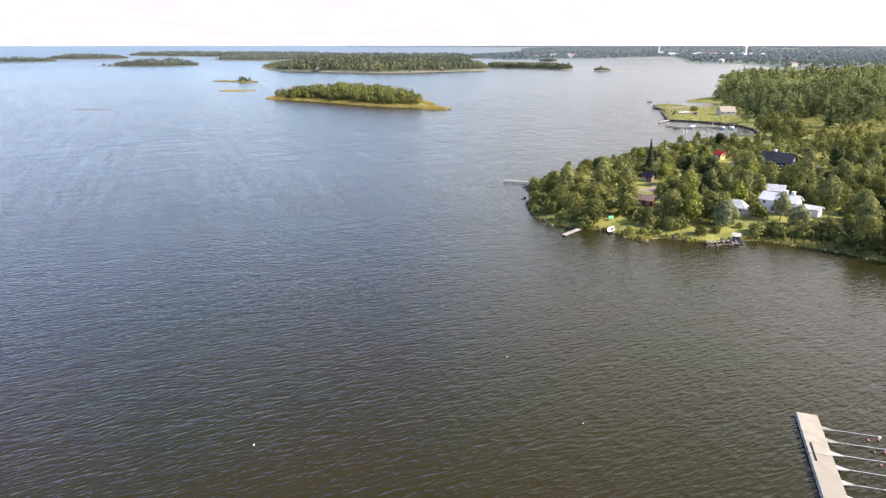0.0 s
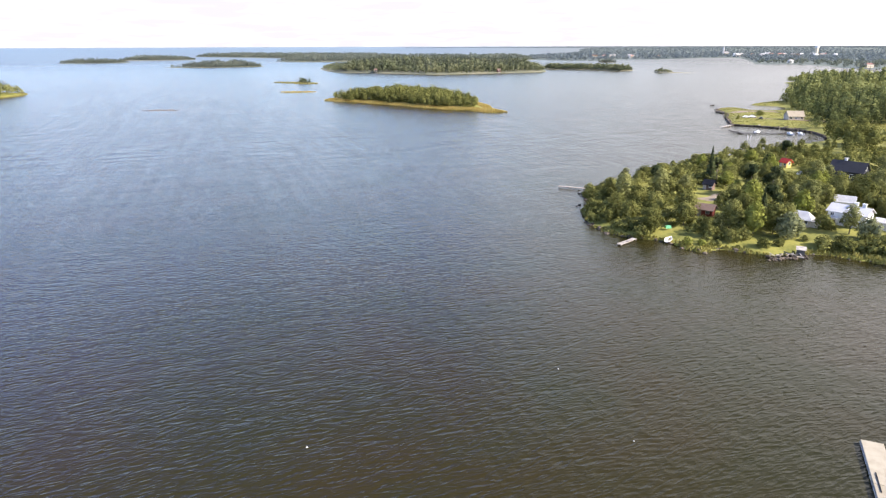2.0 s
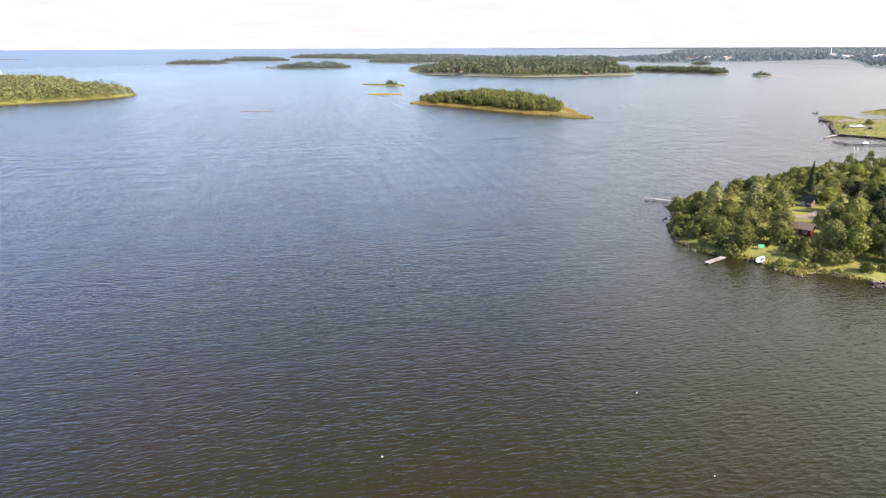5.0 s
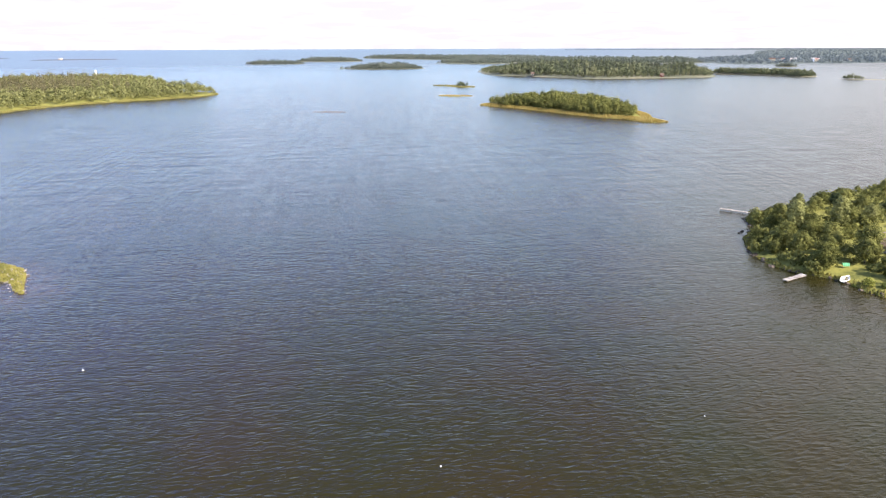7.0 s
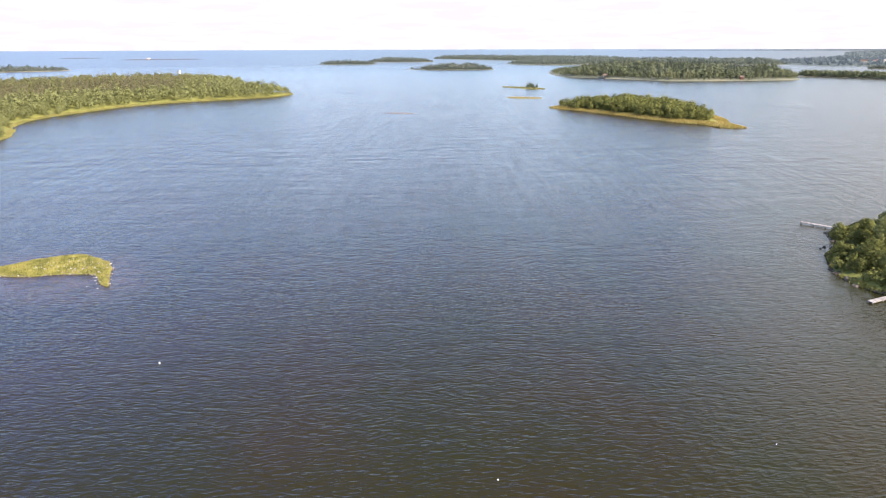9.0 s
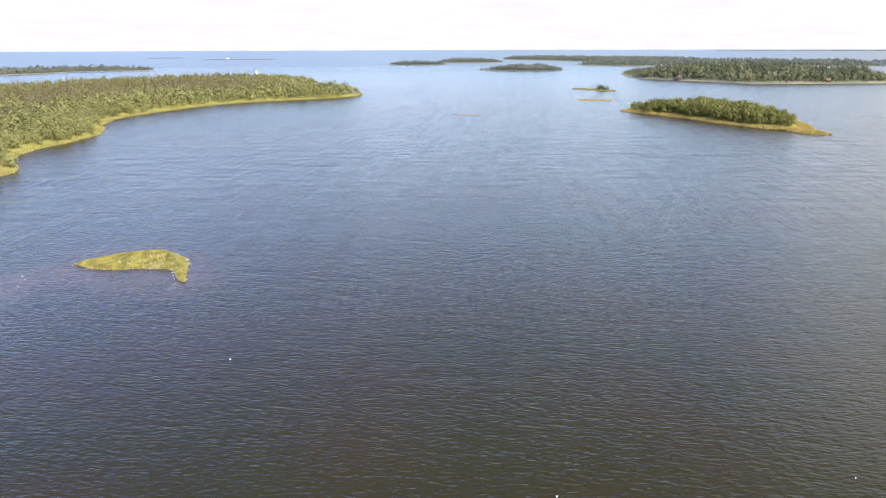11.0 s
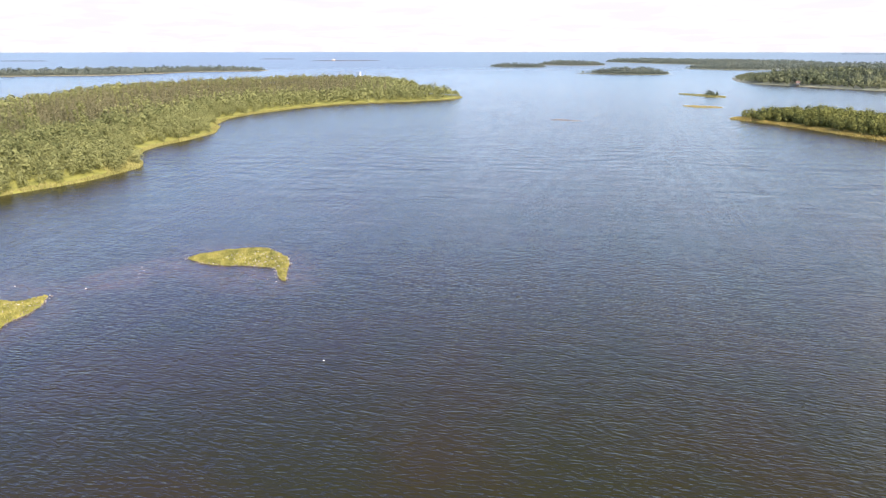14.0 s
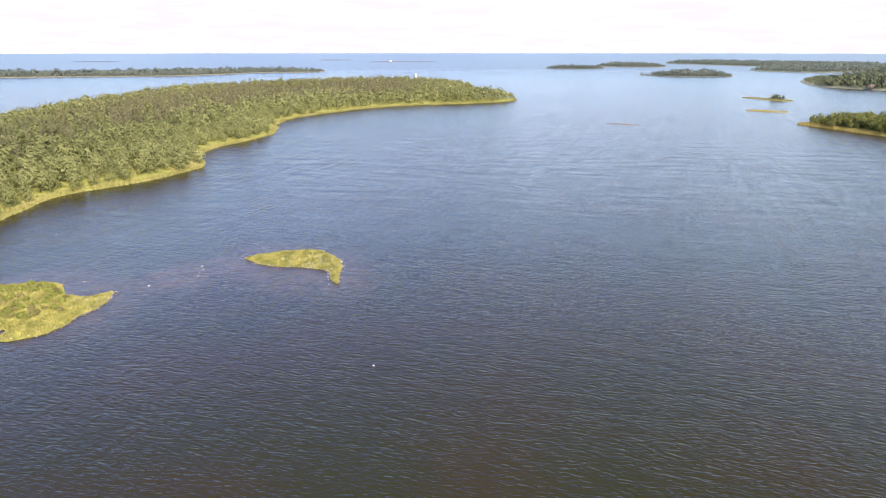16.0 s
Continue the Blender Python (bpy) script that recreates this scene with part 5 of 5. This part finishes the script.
def car(x, y, turn, mat, label):
    base = empty("car", pose(x, y, gz(x, y), 0, 0, turn), label, "car")
    bm = bmesh.new()
    prof = [(-2.2, 0.35), (-2.2, 0.9), (-1.5, 0.98), (-1.0, 1.45), (0.5, 1.47), (1.15, 1.0), (2.1, 0.85), (2.2, 0.35)]
    sides = [[bm.verts.new((px, s * (0.85 if pz < 1.2 else 0.7), pz)) for px, pz in prof] for s in (-1, 1)]
    bm.faces.new(sides[0]), bm.faces.new(sides[1][::-1])
    for k in range(len(prof)):
        m = (k + 1) % len(prof)
        bm.faces.new((sides[0][k], sides[0][m], sides[1][m], sides[1][k]))
    part("body", bm, mat, base)
    part("glazing", boxes((-0.9, 0.45, -0.80, 0.80, 1.02, 1.38), bevel=0.05), GLASS, base)
    for wx in (-1.35, 1.35):
        for s in (-1, 1):
            bm = bmesh.new()
            tube(bm, (wx, s * 0.62, 0.32), (wx, s * 0.86, 0.32), 0.32, n=12)
            part("wheel", bm, RUBBER, base)
    return base


car(108.6, 237.6, 20, BUOY_WHITE, "white car parked on the lawn by the cottage")
car(156.5, 430.5, 0, BUOY_WHITE, "white car parked at the harbour")
car(160.5, 431.5, 5, BUOY_WHITE, "white car parked at the harbour")
car(163.0, 423.5, 60, CAR_DARK, "dark car parked at the harbour")

# green tarpaulin over a rack by the boat
tarp = empty("tarpaulin", pose(43.6, 162.6, gz(43.6, 162.6), 0, 0, 15) @ Matrix.Diagonal((0.36, 0.36, 0.60, 1)), "bright green tarpaulin stretched over a rack", "tarpaulin")
bm = bmesh.new()
bmesh.ops.create_grid(bm, x_segments=14, y_segments=8, size=0.5)
for v in bm.verts:
    v.co.x, v.co.y = v.co.x * 4.2, v.co.y * 2.6
    v.co.z = 1.9 - 0.9 * abs(v.co.y) + 0.08 * math.sin(v.co.x * 5)
part("sheet", bm, GREEN_CLOTH, tarp)
for px in (-1.9, 1.9):
    for py in (-1.1, 1.1):
        bm = bmesh.new()
        tube(bm, (px, py, -0.3), (px, py, 0.95), 0.05, n=6)
        part("post", bm, WEATHERED, tarp)

# old crib pier: dark stones, loose boards and a small hut at its end
g = np.random.default_rng(5)
stones("rock", [(61.4 + 9.0 * t + g.normal(0, 0.25), 143.9 + 2.4 * t + g.normal(0, 0.8), g.uniform(-0.1, 0.35), g.uniform(0.5, 1.15)) for t in np.linspace(0, 1, 54)], DARK_STONE, "dark boulder of the old stone pier", "rock", "old stone pier")
for k in range(15):
    t = (k + 0.5) / 15
    L = g.uniform(1.0, 2.6)
    ob = part("board", boxes((-L / 2, L / 2, -0.11, 0.11, -0.03, 0.03)), WEATHERED if k % 3 else DARK_WOOD)
    ob.matrix_basis = pose(62.0 + 7.6 * t + g.normal(0, 0.3), 144.6 + 2.1 * t + g.normal(0, 0.5), 0.78 + g.uniform(-0.05, 0.12), g.normal(0, 6), g.normal(0, 6), 15 + g.normal(0, 38))
    tagged(ob, "grey weathered board lying on the stone pier", "board", "old stone pier")
hut = empty("pump_hut", pose(69.6, 147.0, 0.45, 0, 0, -24), "small grey wooden hut on the stone pier", "hut")
part("wall", boxes((-0.85, 0.85, -0.75, 0.75, -0.6, 1.25), bevel=0.03), DARK_WOOD, hut)
bm = boxes((-1.05, 1.05, -1.0, 1.0, -0.06, 0.06), bevel=0.02)
bm.transform(pose(0, 0, 1.42, 12, 0, 0))
part("roof", bm, WEATHERED, hut, "weathered grey plank roof")
part("step", boxes((-0.9, 0.9, -1.6, -0.77, -0.6, -0.25), bevel=0.03), WEATHERED, hut)
for s_ in (-0.8, 0.8):
    part("post", boxes((s_ - 0.07, s_ + 0.07, -1.5, -1.36, -1.2, 0.5)), DARK_WOOD, hut)


def shore_stones(land, n, lo, hi, size, mat, label, window, seed):
    g = np.random.default_rng(seed)
    x, y = g.uniform(window[0], window[1], n * 60), g.uniform(window[2], window[3], n * 60)
    d = land.inside(x, y)
    keep = np.where((d > lo) & (d < hi))[0][:n]
    stones("rock", [(x[i], y[i], float(land.height(x[i:i + 1], y[i:i + 1])[0]) + 0.03, g.uniform(*size)) for i in keep], mat, label, "rock", label)


shore_stones(COAST, 45, -0.8, 0.9, (0.5, 1.6), DARK_STONE, "dark shore boulder at the water's edge", (20, 60, 140, 222), 41)
shore_stones(COAST, 16, -0.6, 0.6, (0.4, 1.0), STONE, "grey shore stone at the water's edge", (50, 100, 125, 155), 42)
shore_stones(COAST, 24, -1.0, 1.5, (0.8, 2.2), STONE, "grey boulder on the harbour breakwater", (135, 190, 395, 520), 43)
shore_stones(GRASSY, 44, -0.9, 1.0, (0.25, 0.6), PALE_STONE, "pale stone on the islet's edge", (-164, -124, 86, 110), 44)
shore_stones(GRASSY, 18, 2.0, 9.0, (0.35, 0.75), PALE_STONE, "pale stone lying in the sedge", (-150, -132, 95, 106), 45)
shore_stones(BUSHY, 36, -0.8, 1.0, (0.25, 0.6), PALE_STONE, "pale stone on the islet's edge", (-176, -144, 18, 56), 46)
shore_stones(BUSHY, 16, 0.8, 4.0, (0.35, 0.75), PALE_STONE, "pale stone lying in the sedge", (-166, -156, 44, 54), 47)
shore_stones(LONG, 12, -2.0, -0.4, (0.35, 0.7), PALE_STONE, "pale stone just off the reeds", (-330, -240, 40, 180), 48)
shore_stones(LOW_LANDS[15][0], 12, -1.0, 8, (0.4, 0.9), STONE, "low stone of the shoal", (-276, -228, 468, 486), 49)
# small pale stones stand in for white gulls on the shallows
stones("rock", [(-174, 51, 0, 0.34), (-159, 61, 0.05, 0.38), (-159.5, 74.5, 0, 0.25), (-164, 77.5, 0, 0.29), (-161, 76.5, 0, 0.25), (-157.2, 73, 0, 0.21), (-239, 58, 0, 0.38), (-228, 61, 0, 0.34), (-127.3, 92.6, 0, 0.25), (-130.5, 92.4, 0, 0.21),
                (-147.5, 19.5, 0.05, 0.38), (-149, 18.5, 0, 0.29)], PALE_STONE, "pale stone in place of a gull on the shallow water", "rock", "stones in the shallows")
# the last two boulders stand in for a low dark raft off the harbour
stones("rock", [(31.0, 216.0, 0.2, 2.0), (32.5, 214.0, 0.2, 2.0), (27.6, 200.5, 0.0, 1.2), (25.0, 193.5, 0.0, 1.0), (24.0, 191.5, 0.0, 0.7), (168.6, 536, 0.0, 2.2), (166.6, 536, 0.0, 1.8)], DARK_STONE, "dark boulder at the foot of the west shore", "rock")


# ---- floating pontoon with mooring booms ----
def pontoon():
    ang = math.degrees(math.atan2(-0.944, -0.329))
    base = empty("pontoon", pose(45.95, 71.55, 0, 0, 0, ang), "pale concrete floating pontoon with mooring booms", "pontoon")
    x = 0.0
    for k in range(4):
        L = 9.1 if k == 0 else 10.0
        part("float", boxes((x + 0.03, x + L - 0.03, -1.2, 1.2, -0.35, 0.5), bevel=0.04), CONCRETE, base)
        part("fender", boxes((x + 0.1, x + L - 0.1, -1.27, -1.2, 0.12, 0.32)), WEATHERED, base)
        x += L
    part("rail", boxes((6.9, 10.6, -0.70, -0.62, 0.505, 0.60)), RUBBER, base, "black mooring rail")
    # booms on the side away from the sun's shadow, toward +x of the world
    for k in range(11):
        s = 2.9 + 2.72 * k
        boom = part("boom", tube(bmesh.new(), (s, 2.1, 0.36), (s - 0.39, 7.4, 0.28), 0.05, 0.045, 7), STEEL, base, "galvanised steel mooring boom")
        bm = bmesh.new()
        pts = [(s - 0.42, 1.2, 0.46), (s + 0.42, 1.2, 0.46), (s + 0.09, 2.5, 0.40), (s - 0.03, 2.5, 0.40)]
        top = [bm.verts.new(p) for p in pts]
        bot = [bm.verts.new((p[0], p[1], p[2] - 0.10)) for p in pts]
        bm.faces.new(top), bm.faces.new(bot[::-1])
        for i in range(4):
            bm.faces.new((top[i], top[(i + 1) % 4], bot[(i + 1) % 4], bot[i]))
        part("bracket", bm, WEATHERED, boom)
        bm = bmesh.new()
        bmesh.ops.create_uvsphere(bm, u_segments=10, v_segments=7, radius=0.17)
        bm.transform(pose(s - 0.40, 7.45, 0.18))
        part("float_ball", bm, BUOY_WHITE, boom, "white float", True)
        bm = bmesh.new()
        bmesh.ops.create_uvsphere(bm, u_segments=10, v_segments=7, radius=0.18)
        bm.transform(pose(s + 0.05, 7.2, 0.12))
        part("float_ball", bm, BUOY_RED, boom, "faded red float", True)
    return base


pontoon()


def float_buoy(x, y, r, mat, label):
    base = empty("buoy", pose(x, y, 0), label, "buoy", "floating buoys")
    bm = bmesh.new()
    bmesh.ops.create_uvsphere(bm, u_segments=12, v_segments=8, radius=r)
    for v in bm.verts:
        v.co.z = v.co.z * 0.85 + r * 0.3
    part("ball", bm, mat, base, smooth=True)
    bm = bmesh.new()
    tube(bm, (0, 0, r), (0, 0, r * 1.45), r * 0.18, n=6)
    part("eye", bm, RUBBER, base)


# the white balls stand for drifting white specks on the water
for bx, by, br, bmat, bl in ((-22.3, 65.5, 0.12, BUOY_WHITE, "small white ball floating on the water"), (-85.8, 71.5, 0.14, BUOY_WHITE, "small white ball floating on the water"), (9.7, 88.0, 0.10, BUOY_WHITE, "small white ball floating on the water"),
                             (17.4, 70.0, 0.09, BUOY_WHITE, "small white ball floating on the water"),
                             (50.6, 66.4, 0.19, BUOY_RED, "faded red mooring buoy by the pontoon"), (49.8, 64.0, 0.19, BUOY_RED, "faded red mooring buoy by the pontoon"), (49.0, 61.6, 0.19, BUOY_RED, "faded red mooring buoy by the pontoon"), (48.2, 59.0, 0.19, BUOY_RED, "faded red mooring buoy by the pontoon")):
    float_buoy(bx, by, br, bmat, bl)


# ---- beacon on the long island ----
beacon = empty("beacon", pose(-794, 776, ground_z(LONG, -794, 776), 0, 0, 20) @ Matrix.Diagonal((0.7, 0.7, 0.84, 1)), "white boarded pyramid beacon above the treetops", "beacon")
bm = bmesh.new()
lo = [bm.verts.new((x, y, -0.5)) for x, y in ((-3.6, -3.6), (3.6, -3.6), (3.6, 3.6), (-3.6, 3.6))]
hi = [bm.verts.new((x, y, 17.5)) for x, y in ((-0.8, -0.8), (0.8, -0.8), (0.8, 0.8), (-0.8, 0.8))]
bm.faces.new(lo[::-1]), bm.faces.new(hi)
for i in range(4):
    bm.faces.new((lo[i], lo[(i + 1) % 4], hi[(i + 1) % 4], hi[i]))
part("tower", bm, WHITE_PAINT, beacon)
part("cap", boxes((-1.1, 1.1, -1.1, 1.1, 17.5, 19.0), bevel=0.15), WHITE_PAINT, beacon)

# ---- far town ----
tower = empty("water_tower", pose(1143, 2552, 5, 0, 0, 20), "white water tower above the far town", "tower")
part("shaft", boxes((-4, 4, -4, 4, -2, 27), bevel=0.6), BEIGE_WALL, tower)
part("tank", boxes((-6, 6, -6, 6, 27, 33), bevel=1.0), WHITE_PAINT, tower)
mast = empty("church", pose(908, 2810, 5), "white church with a tall spire in the far town", "church")
part("nave", gable_walls(18, 10, 7, 5), BEIGE_WALL, mast)
part("roof", gable_roof(18, 10, 7, 5), GREY_ROOF, mast)
bm = bmesh.new()
tube(bm, (-10, 0, -1), (-10, 0, 22), 3.0, 2.6, 8), tube(bm, (-10, 0, 22), (-10, 0, 38), 2.5, 0.3, 8)
part("spire", bm, WHITE_PAINT, mast)


def town():
    g = np.random.default_rng(15)
    looks = [(BEIGE_WALL, GREY_ROOF, "pale building with a grey roof in the far town"), (WHITE_PAINT, TIN_WHITE, "long white building in the far town"), (BEIGE_WALL, FADED_ROOF, "red-roofed building in the far town"), (BEIGE_WALL, BROWN_ROOF, "beige building in the far town")]
    for k in range(34):
        w, r, label = looks[int(g.choice(4, p=[0.35, 0.35, 0.18, 0.12]))]
        if k < 24:
            y = g.uniform(2430, 2760)
            x = y * g.uniform(0.335, 0.475)
        else:
            y = g.uniform(2260, 2420)
            x = y * g.uniform(0.06, 0.30)
        if float(FAR.inside(np.array([x]), np.array([y]))[0]) < 15:
            continue
        L = g.uniform(8, 22)
        house("building", x, y, 3.0, g.uniform(-25, 25), L, 10, g.uniform(5.5, 8), 3.0, w, r, label, rows_of("front", (-L * 0.3, 0, L * 0.3), (1.2, 3.6), 1.6, 1.3), category="building")
    for x, y, L, w, r, label in ((722, 1385, 14, BEIGE_WALL, FADED_ROOF, "long red-roofed building at the waterside"), (700, 1690, 10, WHITE_PAINT, GREY_ROOF, "pale house at the far waterside"),
                                 (-215, 1150, 5, DARK_WOOD, BROWN_ROOF, "small cabin on the big island's shore"), (-2, 1152, 5, RED_WALL, BROWN_ROOF, "small cabin on the big island's shore"),
                                 (-2385, 2160, 12, BEIGE_WALL, GREY_ROOF, "white pilot station on the low skerry")):
        house("cabin" if L < 10 else "building", x, y, 1.5 if y < 2300 else 7.5, 10, L, 8 if L < 10 else 12, 3.5 if L < 10 else 6, 2.5, w, r, label, rows_of("front", (-L * 0.25, L * 0.25), (1.2,), 1.4, 1.2), category="house")


town()


# ---- pebbles round the grassy islets ----
def pebbles(land, window, n, lo, hi, size, mat, label, seed):
    """Small angular stones joined into one scatter."""
    g = np.random.default_rng(seed)
    x, y = g.uniform(window[0], window[1], n * 14), g.uniform(window[2], window[3], n * 14)
    d = land.inside(x, y)
    keep = np.where((d > lo) & (d < hi) & (fbm(x, y, 5.0) > -0.25))[0][:n]
    x, y, z = x[keep], y[keep], land.height(x[keep], y[keep], d[keep])
    tips = np.array([(1, 0, 0), (0, 1, 0), (-1, 0, 0), (0, -1, 0), (0, 0, 0.8), (0, 0, -0.6)])
    s = g.uniform(*size, (len(x), 1, 1)) / 2
    v = tips[None] * s * g.uniform(0.7, 1.3, (len(x), 6, 1))
    a = g.uniform(0, 6.283, len(x))[:, None]
    px = v[..., 0] * np.cos(a) - v[..., 1] * np.sin(a) + x[:, None]
    py = v[..., 0] * np.sin(a) + v[..., 1] * np.cos(a) + y[:, None]
    pz = v[..., 2] + np.maximum(z, -0.05)[:, None]
    f = np.array([(0, 1, 4), (1, 2, 4), (2, 3, 4), (3, 0, 4), (1, 0, 5), (2, 1, 5), (3, 2, 5), (0, 3, 5)])
    faces = (np.arange(len(x))[:, None, None] * 6 + f[None]).reshape(-1, 3)
    tagged(new("pebbles", mesh_of("pebbles", np.stack([px, py, pz], -1).reshape(-1, 3), faces, mat)), label, "pebbles", kind="stuff")


pebbles(GRASSY, (-165, -123, 86, 112), 420, -0.7, 0.9, (0.2, 0.55), STONE, "grey pebbles and cobbles round the islet", 61)
pebbles(GRASSY, (-156, -128, 94, 107), 230, 0.6, 9.0, (0.30, 0.65), STONE, "pale cobbles showing through the sedge", 62)
pebbles(BUSHY, (-190, -144, 10, 56), 600, -0.7, 1.1, (0.2, 0.55), STONE, "grey pebbles and cobbles round the islet", 63)
pebbles(BUSHY, (-168, -154, 42, 54), 80, 0.8, 5.0, (0.25, 0.5), PALE_STONE, "pale cobbles showing through the sedge", 64)
pebbles(COAST, (20, 100, 125, 222), 700, -0.7, 0.5, (0.25, 0.8), DARK_STONE, "dark stones along the garden shore", 65)
pebbles(COAST, (132, 200, 385, 560), 900, -1.2, 1.5, (0.5, 1.6), DARK_STONE, "dark rubble along the harbour shore", 66)
pebbles(LOW_LANDS[15][0], (-270, -236, 468, 484), 110, -2.0, 6.0, (0.3, 0.8), SHOAL, "brown stones of the shoal", 67)

# gravel road on the harbour point
bm = bmesh.new()
bmesh.ops.create_grid(bm, x_segments=30, y_segments=6, size=0.5)
for v in bm.verts:
    t = v.co.x + 0.5
    off = v.co.y * 5.0
    v.co.x, v.co.y = 152 + 48 * t, 418 + 22 * (1 - t) ** 2 - 6 * t + off
    v.co.z = gz(v.co.x, v.co.y) + 0.08
tagged(part("road", bm, GRAVEL), "pale gravel road on the harbour point", "road", kind="structure")


# ---- the harbour's stone edge, its sand and two poles made for reflections ----
def quay(points, label):
    """A dry-laid wall of squared boulders along the water."""
    g = np.random.default_rng(91)
    base = empty("quay_wall", pose(points[0][0], points[0][1], 0), label, "wall")
    shared = part("stone", boxes((-0.7, 0.7, -0.55, 0.55, -0.8, 0.95), bevel=0.12), DARK_STONE, base)
    first = True
    for (x0, y0), (x1, y1) in zip(points, points[1:]):
        run = math.hypot(x1 - x0, y1 - y0)
        for k in range(int(run / 1.45)):
            ob = shared if first else new("stone", shared.data)
            first, ob.parent = False, base
            t = (k + 0.5) * 1.45 / run
            ob.matrix_basis = pose(x0 + (x1 - x0) * t - points[0][0], y0 + (y1 - y0) * t - points[0][1], g.uniform(-0.12, 0.06), g.normal(0, 2), g.normal(0, 2), math.degrees(math.atan2(y1 - y0, x1 - x0)) + g.normal(0, 5))


quay([(154, 482), (158, 468), (146.5, 436), (139, 404)], "dark stone edge along the west side of the harbour point")
quay([(139, 403), (152, 396), (160.5, 387), (167, 378), (171, 371), (170, 356), (166, 345)], "dark stone quay wall along the harbour basin")

bm = bmesh.new()
bmesh.ops.create_grid(bm, x_segments=24, y_segments=8, size=0.5)
for v in bm.verts:
    t = v.co.x + 0.5
    v.co.x, v.co.y = 160 + 31 * t, 468 + 5 * math.sin(t * 3.1) + v.co.y * (9 + 3 * math.sin(t * 7))
    v.co.z = gz(v.co.x, v.co.y) + 0.07
tagged(part("pavement", bm, GRAVEL), "pale sand behind the harbour point", "sand", kind="structure")

# white poles added in place of two bright reflections on the water
for px, py in ((125.4, 339.3), (127.0, 339.4)):
    spar = empty("spar_buoy", pose(px, py, 0), "white pole in place of a bright reflection in the harbour mouth", "buoy", "spar buoys")
    part("pole", tube(bmesh.new(), (0, 0, -0.6), (0, 0, 2.2), 0.24, 0.16, 10), BUOY_WHITE, spar)
    part("cap", tube(bmesh.new(), (0, 0, 2.2), (0, 0, 2.5), 0.19, 0.05, 10), BUOY_WHITE, spar)
